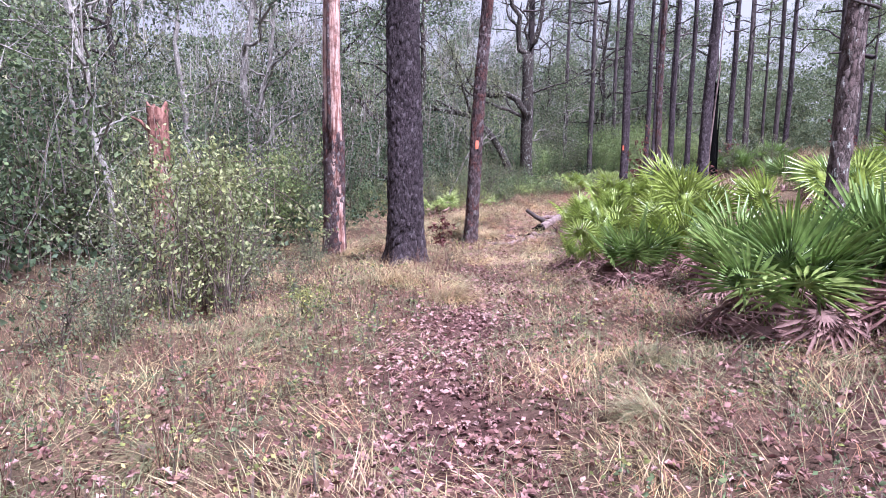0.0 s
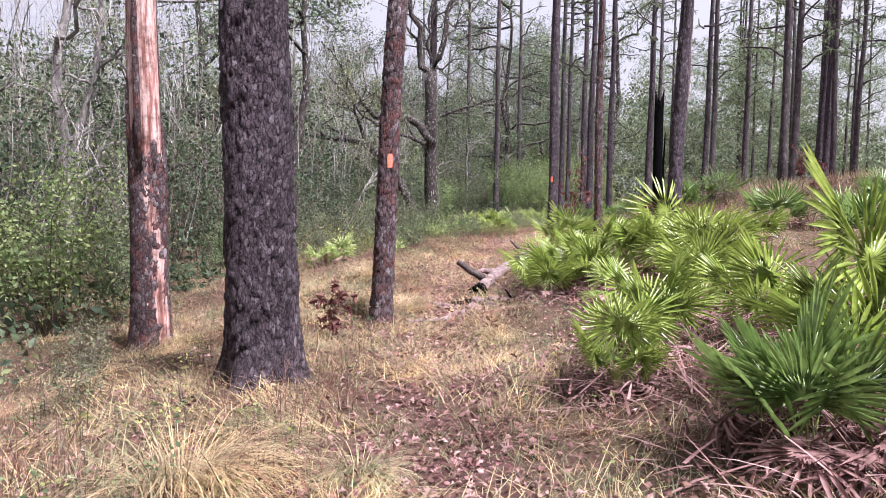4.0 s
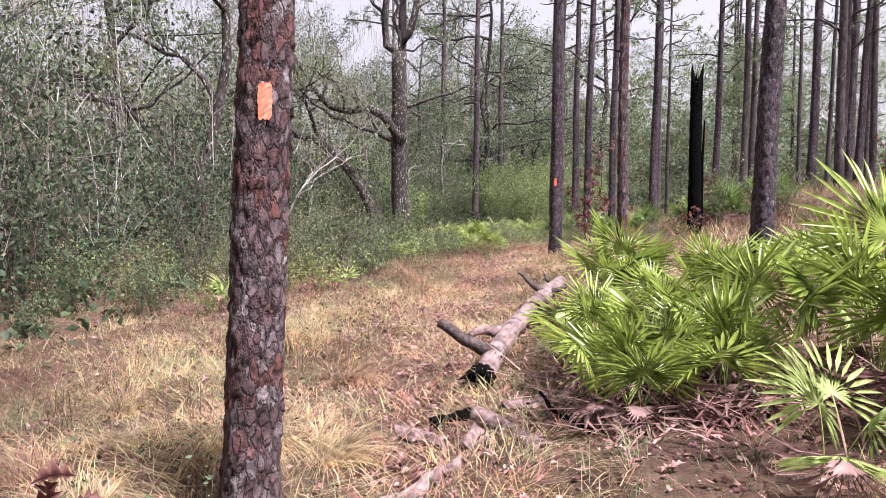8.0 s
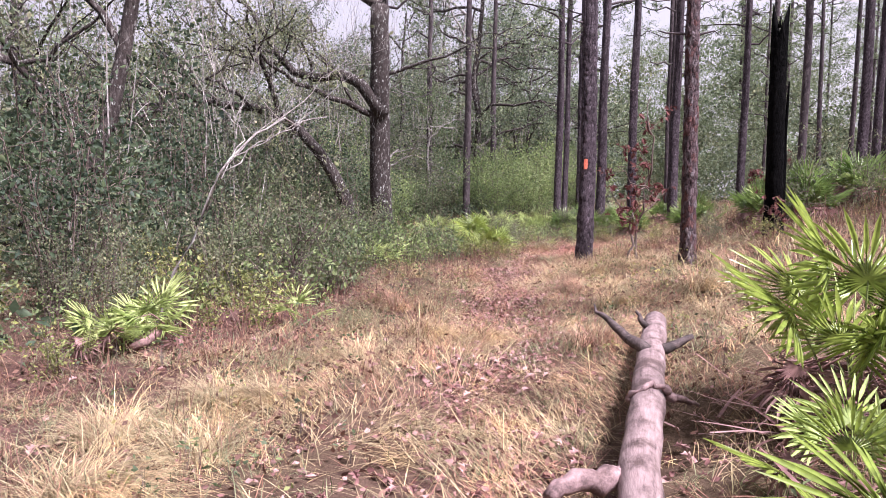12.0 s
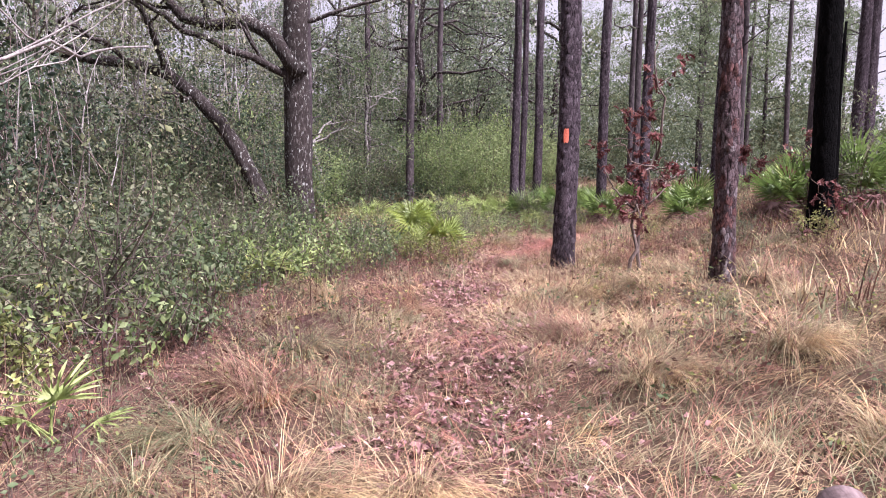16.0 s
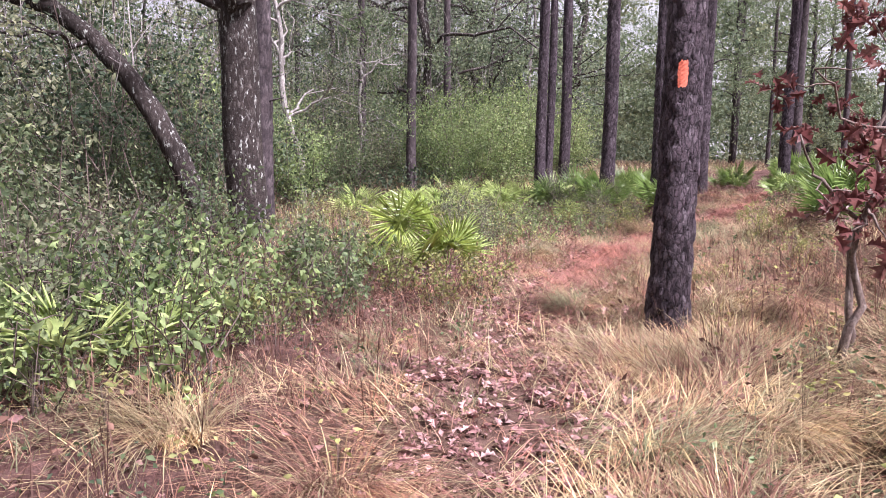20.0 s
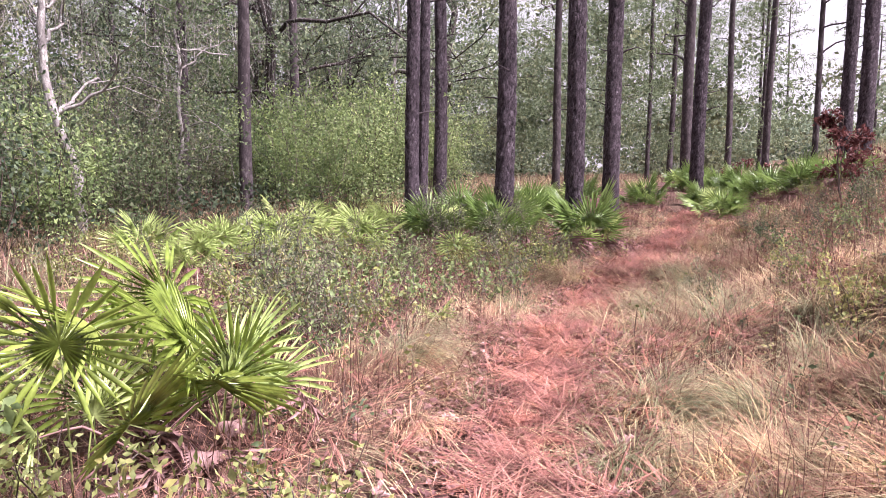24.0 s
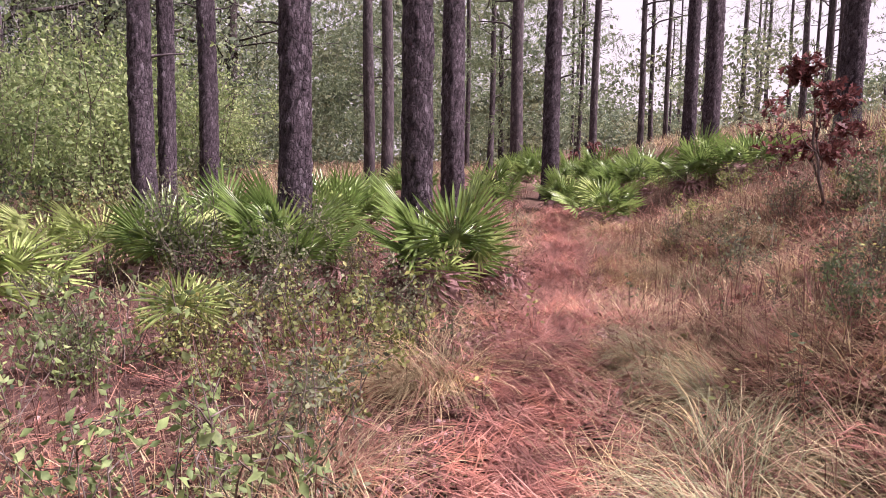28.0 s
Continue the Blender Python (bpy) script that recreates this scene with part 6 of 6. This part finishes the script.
more, tries = [], 0
while len(more) < 44 and tries < 4000:
    tries += 1
    x, y = gr.uniform(4, 17), gr.uniform(25, 40)
    u, yt = beside(x, y)
    if not (0.5 < u < 3.6 or -1.3 < u < -0.6) or min([9] + [math.hypot(x - a, y - b) for a, b in more]) < 0.42 or math.hypot(x - 7.05, y - 28.05) < 0.5:
        continue
    more.append((x, y))
    k = int(gr.choice([0, 1, 1, 1, 2]))
    tussock(x, y, gr.uniform(0.55, 0.95), (BLEACHED, GRASS_GREEN, RUSSET)[k], ("pale straw wiregrass tussock", "green and straw wiregrass tussock", "russet wiregrass tussock in dry grass")[k], 480)

# ---- litter ----


def lying(count, box, keep, rng):
    x, y = scatter(count, box, keep, rng)
    root = np.stack([x, y, ground(x, y) + rng.uniform(0.0, 0.035, count)], -1)
    az = rng.uniform(0, 2 * np.pi, count)
    return root, np.stack([np.cos(az), np.sin(az), rng.normal(0, 0.25, count)], -1), rng.normal(0, 0.35, (count, 3)) + np.array([0, 0, 1.0])


def leaf_keep(u, yt, x, y):
    trail = np.exp(-(u / 0.55) ** 2)
    side = np.where(u > 0, np.clip((19 - yt) / 4, 0, 1) * np.interp(yt, [6, 10], [1, 0.4]), np.clip((6 - yt) / 3, 0.1, 1)) * np.exp(-(u / 3.5) ** 2) * 0.3
    return np.maximum(trail * np.interp(yt, [0, 8, 12, 18, 24, 27, 31], [1.4, 0.9, 0.3, 0.4, 1.3, 1.7, 2.0]), side) + 0.03 * np.exp(-(u / 5) ** 2)


root, axis_, nrm = lying(7000, (-4, 14, 0.8, 38), leaf_keep, gr)
v, f = oak_leaves(root, axis_, nrm, 0.08 * gr.uniform(0.6, 1.3, len(root)), 0.45, gr)
tagged(new("fallen_leaves", mesh_of("fallen_leaves", [(v, f, LITTER)])), "pinkish-brown oak leaves fallen on the trail", "leaves", kind="stuff")
root, axis_, nrm = lying(24000, (-5, 14, 0.8, 38), lambda u, yt, x, y: (0.25 * np.exp(-(u / 3.5) ** 2) + leaf_keep(u, yt, x, y)) * np.where((yt > 19) & (np.abs(u + 0.2) > 0.6), 0.25, 1), gr)
v, f = leaves(root, axis_, 0.048 * gr.uniform(0.5, 1.4, len(root)), gr, 0.6)
tagged(new("small_litter", mesh_of("small_litter", [(v, f, LITTER)])), "small curled dead leaves over the ground", "leaves", kind="stuff")


def needle_keep(u, yt, x, y):
    return np.clip((yt - 28) / 4, 0.015, 1) * (np.exp(-(u / 0.2) ** 2) + np.where(u < -0.4, 0.03, 0.1) * np.exp(-(u / 3) ** 2))


n, per = 8000, 6
x, y = scatter(n, (1, 18, 14, 41), needle_keep, gr)
way = np.repeat(gr.uniform(0, 2 * np.pi, n), per) + gr.normal(0, 0.22, n * per)
x, y = np.repeat(x, per) + gr.normal(0, 0.025, n * per), np.repeat(y, per) + gr.normal(0, 0.025, n * per)
n *= per
root = np.stack([x, y, ground(x, y) + np.repeat(gr.uniform(0.004, 0.1, n // per), per)], -1)
v, f = blades(root, way, gr.uniform(0.16, 0.34, n), np.full(n, 0.0065), gr.normal(1.38, 0.16, n), gr.uniform(-0.1, 0.35, n), 2)
tagged(new("pine_straw", mesh_of("pine_straw", [(v, f, PINE_STRAW)])), "red-brown pine needles carpeting the trail", "pine straw", kind="stuff")

# withered palmetto leaflets heaped under the fans
n = 240
px_, py_ = (np.repeat([p[k] for p in NEAR_PALMS], n) + gr.normal(0, 0.33, n * len(NEAR_PALMS)) for k in (0, 1))
m = len(px_)
root = np.stack([px_, py_, ground(px_, py_) + gr.uniform(0.0, 0.16, m)], -1)
v, f = blades(root, gr.uniform(0, 2 * np.pi, m), gr.uniform(0.2, 0.5, m), gr.uniform(0.01, 0.026, m), gr.uniform(0.9, 1.6, m), gr.uniform(-0.1, 0.5, m), 3)
tagged(new("withered_leaflets", mesh_of("withered_leaflets", [(v, f, PALM_DEAD)])), "purplish-brown dead leaflets heaped under palmettos", "leaves", kind="stuff")

root, axis_, nrm = lying(26000, (-6, 16, 0.8, 42), lambda u, yt, x, y: near_walk(u, 4) * (0.1 + 0.9 * patchy(x, y, 2.6, 2) ** 2) * np.interp(yt, [0, 8, 12, 18, 24], [1, 1, 0.2, 0.6, 1]) * np.where((u < -0.7) & (yt > 19), 1.8, 1) * np.where((np.abs(u) < 0.9) & (yt > 19), 0.12, 1), gr)
root[:, 2] += gr.uniform(0, 0.1, len(root))
v, f = leaves(root, axis_ + gr.normal(0, 0.5, axis_.shape), 0.045 * gr.uniform(0.5, 1.4, len(root)), gr, 0.55)
tagged(new("brown_leaf_litter", mesh_of("brown_leaf_litter", [(v, f, BROWN_STEM)])), "dark brown dead leaves caught in the grass", "leaves", kind="stuff")

# ---- small leafy plants ----


def forb_keep(u, yt, x, y):
    return off_trail(u, None, 0.4, 1.0) * near_walk(u, 4.5) * (0.2 + 0.8 * patchy(x, y, 2.0, 3)) * np.interp(yt, [0, 8, 12, 20, 26], [1, 0.9, 0.3, 0.5, 1.0]) * np.where((u < 0) & (yt < 11), 2.4, 1)


for nm, mat, count, label in (("green_herbs", SHRUB_GREEN, 900, "small green herbs among the grass"), ("yellow_herbs", SHRUB_YELLOW, 700, "small yellowing herbs among the grass")):
    x, y = scatter(count, (-6, 16, 1.5, 40), forb_keep, gr)
    per = 14
    h = np.repeat(gr.uniform(0.08, 0.4, count), per) * gr.uniform(0.2, 1, count * per)
    X, Y = np.repeat(x, per), np.repeat(y, per)
    root = np.stack([X + gr.normal(0, 0.05, len(X)), Y + gr.normal(0, 0.05, len(X)), ground(X, Y) + h], -1)
    v, f = leaves(root, gr.normal(0, 1, (len(X), 3)) * np.array([1, 1, 0.4]), 0.034 * gr.uniform(0.6, 1.4, len(X)), gr, 0.55)
    sr_ = np.stack([X, Y, ground(X, Y) - 0.01], -1)
    sv, sf = blades(sr_, gr.uniform(0, 6.28, len(X)), h + 0.02, np.full(len(X), 0.003), np.abs(gr.normal(0, 0.12, len(X))), np.full(len(X), 0.1), 2)
    tagged(new(nm, mesh_of(nm, [(v, f, mat), (sv, sf, TWIG)])), label, "herbs", kind="stuff")

# ---- far woods ----


def foliage_mass(nm, x, y, z, per, spread, size, mat, label, rng):
    n = len(x) * per
    c = np.repeat(np.stack([x, y, z], -1), per, 0) + rng.normal(0, 1, (n, 3)) * np.array(spread)
    c[:, 2] = np.maximum(c[:, 2], ground(c[:, 0], c[:, 1]) + 0.05)
    v, f = leaves(c, rng.normal(0, 1, (n, 3)), size * rng.uniform(0.6, 1.4, n), rng, 0.6)
    tagged(new(nm, mesh_of(nm, [(v, f, mat)])), label, "woods", kind="stuff")


def lanes(x, y):
    """Open lanes through the thicket towards the pale trunks."""
    out = np.zeros(np.shape(x), bool)
    for tx, ty in PALE_TRUNKS:
        n = math.hypot(tx, ty)
        along, off = (x * tx + y * ty) / n, np.abs(x * ty - y * tx) / n
        out |= (along > 0) & (along < n) & (off < 1.1)
    return out


def bare_twigs():
    """Grey leafless branches that fill the upper thicket."""
    rng = np.random.default_rng(78)
    n = 4200
    x, y = scatter(n, (-34, 14, -8, 72), lambda u, yt, x, y: ((u < -4.8) & (u > -24) & ((yt < 30) | (u < -12))).astype(float), rng)
    z = ground(x, y) + 0.5 + 10 * rng.uniform(0, 1, n) ** 1.3
    root = np.repeat(np.stack([x, y, z], -1), 7, 0) + rng.normal(0, 0.25, (n * 7, 3))
    m = len(root)
    v, f = blades(root, rng.uniform(0, 2 * np.pi, m), rng.uniform(0.5, 2.2, m), rng.uniform(0.006, 0.022, m), rng.uniform(-0.3, 1.2, m), rng.normal(0.1, 0.6, m), 5)
    tagged(new("bare_twigs", mesh_of("bare_twigs", [(v, f, GREY_BARK)])), "tangle of bare grey twigs in the thicket", "twigs", kind="stuff")


bare_twigs()


def far_woods():
    rng = np.random.default_rng(77)
    n = 3000
    az = np.where(rng.uniform(0, 1, n) < 0.8, rng.uniform(-1.4, 0.75, n), rng.uniform(0.6, 2.2, n))
    d = rng.uniform(46, 92, n)
    x, y = 6 + d * np.sin(az), 20 + d * np.cos(az)
    high = np.interp(az, [-1.4, -0.15, 0.05, 0.42, 0.6, 0.74, 0.84, 2.2], [22, 13, 9, 15, 15, 11, 6, 4.5]) * (0.8 + 0.2 * np.sin(az * 23) + 0.12 * np.sin(az * 61))
    z = ground(x, y) + high * rng.uniform(0.02, 1, n)
    for nm, mat, k in (("far_woods", OAK_LEAF, 0), ("pale_far_woods", SHRUB_OLIVE, 1)):
        foliage_mass(nm, x[k::2], y[k::2], z[k::2], 112, (0.85, 0.85, 0.34), 0.27, mat, "mass of distant woodland foliage", rng)
    n = 9000
    az = rng.uniform(-1.4, 2.0, n)
    d = rng.uniform(93, 112, n)
    high = 0.78 * np.interp(az, [-1.4, -0.15, 0.05, 0.42, 0.6, 0.74, 0.84, 2.2], [22, 13, 9, 15, 15, 11, 6, 4.5]) * (0.82 + 0.18 * np.sin(az * 23) + 0.12 * np.sin(az * 61))
    x, y = 6 + d * np.sin(az), 20 + d * np.cos(az)
    foliage_mass("wood_interior", x, y, ground(x, y) + high * rng.uniform(0, 1, n), 18, (0.9, 0.9, 0.45), 0.5, OAK_LEAF, "dark depth of the distant woods", rng)
    n = 900
    az, d = 0.3 + 0.7 * rng.uniform(0, 1, n) ** 1.5, rng.uniform(34, 95, n)
    x, y = 6 + d * np.sin(az), 22 + d * np.cos(az)
    keep = beside(x, y)[0] > 7
    x, y = x[keep], y[keep]
    root = np.repeat(np.stack([x, y, ground(x, y) + d[keep] * rng.uniform(0.06, 0.26, len(x))], -1), 64, 0)
    root = root + rng.normal(0, 1, root.shape) * np.array([0.6, 0.6, 0.22])
    way = unit(rng.normal(0, 1, root.shape) + np.array([0, 0, 0.2]))
    side = unit(np.cross(way, rng.normal(0, 1, root.shape))) * 0.016
    v = np.stack([root - side, root + side, root + way * 0.34], 1).reshape(-1, 3)
    tagged(new("far_pine_foliage", mesh_of("far_pine_foliage", [(v, np.arange(len(v)).reshape(-1, 3), NEEDLES)])), "needled boughs of the farther pines", "woods", kind="stuff")
    n = 800
    az, d = rng.uniform(0.45, 0.84, n), rng.uniform(36, 85, n)
    x, y = 6 + d * np.sin(az), 24 + d * np.cos(az)
    root = np.repeat(np.stack([x, y, ground(x, y) + d * rng.uniform(0.04, 0.27, n)], -1), 90, 0)
    root = root + rng.normal(0, 1, root.shape) * np.array([0.5, 0.5, 0.2])
    way = unit(rng.normal(0, 1, root.shape) + np.array([0, 0, 0.2]))
    side = unit(np.cross(way, rng.normal(0, 1, root.shape))) * 0.02
    v = np.stack([root - side, root + side, root + way * 0.36], 1).reshape(-1, 3)
    tagged(new("deep_pine_foliage", mesh_of("deep_pine_foliage", [(v, np.arange(len(v)).reshape(-1, 3), NEEDLES)])), "needled boughs deep in the pine woods", "woods", kind="stuff")
    for nm, mat, count in (("thicket_foliage", SHRUB_DARK, 760), ("pale_thicket_foliage", SHRUB_OLIVE, 600), ("green_thicket_foliage", SHRUB_GREEN, 380)):
        xs, ys = scatter(count, (-34, 24, -12, 80), lambda u, yt, x, y: ((u < -8) & (u > -26) & ((yt < 30) | (u < -14)) & ~lanes(x, y)).astype(float), rng)
        zs = ground(xs, ys) + 6.5 * rng.uniform(0, 1, count) ** 1.5
        foliage_mass(nm, xs, ys, zs, 66, (0.5, 0.5, 0.2), 0.135, mat, "dense undergrowth foliage deep in the thicket", rng)

    xs, ys = scatter(900, (-26, 20, -8, 66), lambda u, yt, x, y: ((u < -4.5) & (u > -20) & ((yt < 30) | (u < -9))).astype(float), rng)
    foliage_mass("undergrowth", xs, ys, ground(xs, ys) + rng.uniform(0.1, 0.7, 900), 40, (0.4, 0.4, 0.2), 0.13, SHRUB_DARK, "low leafy undergrowth on the thicket floor", rng)


far_woods()
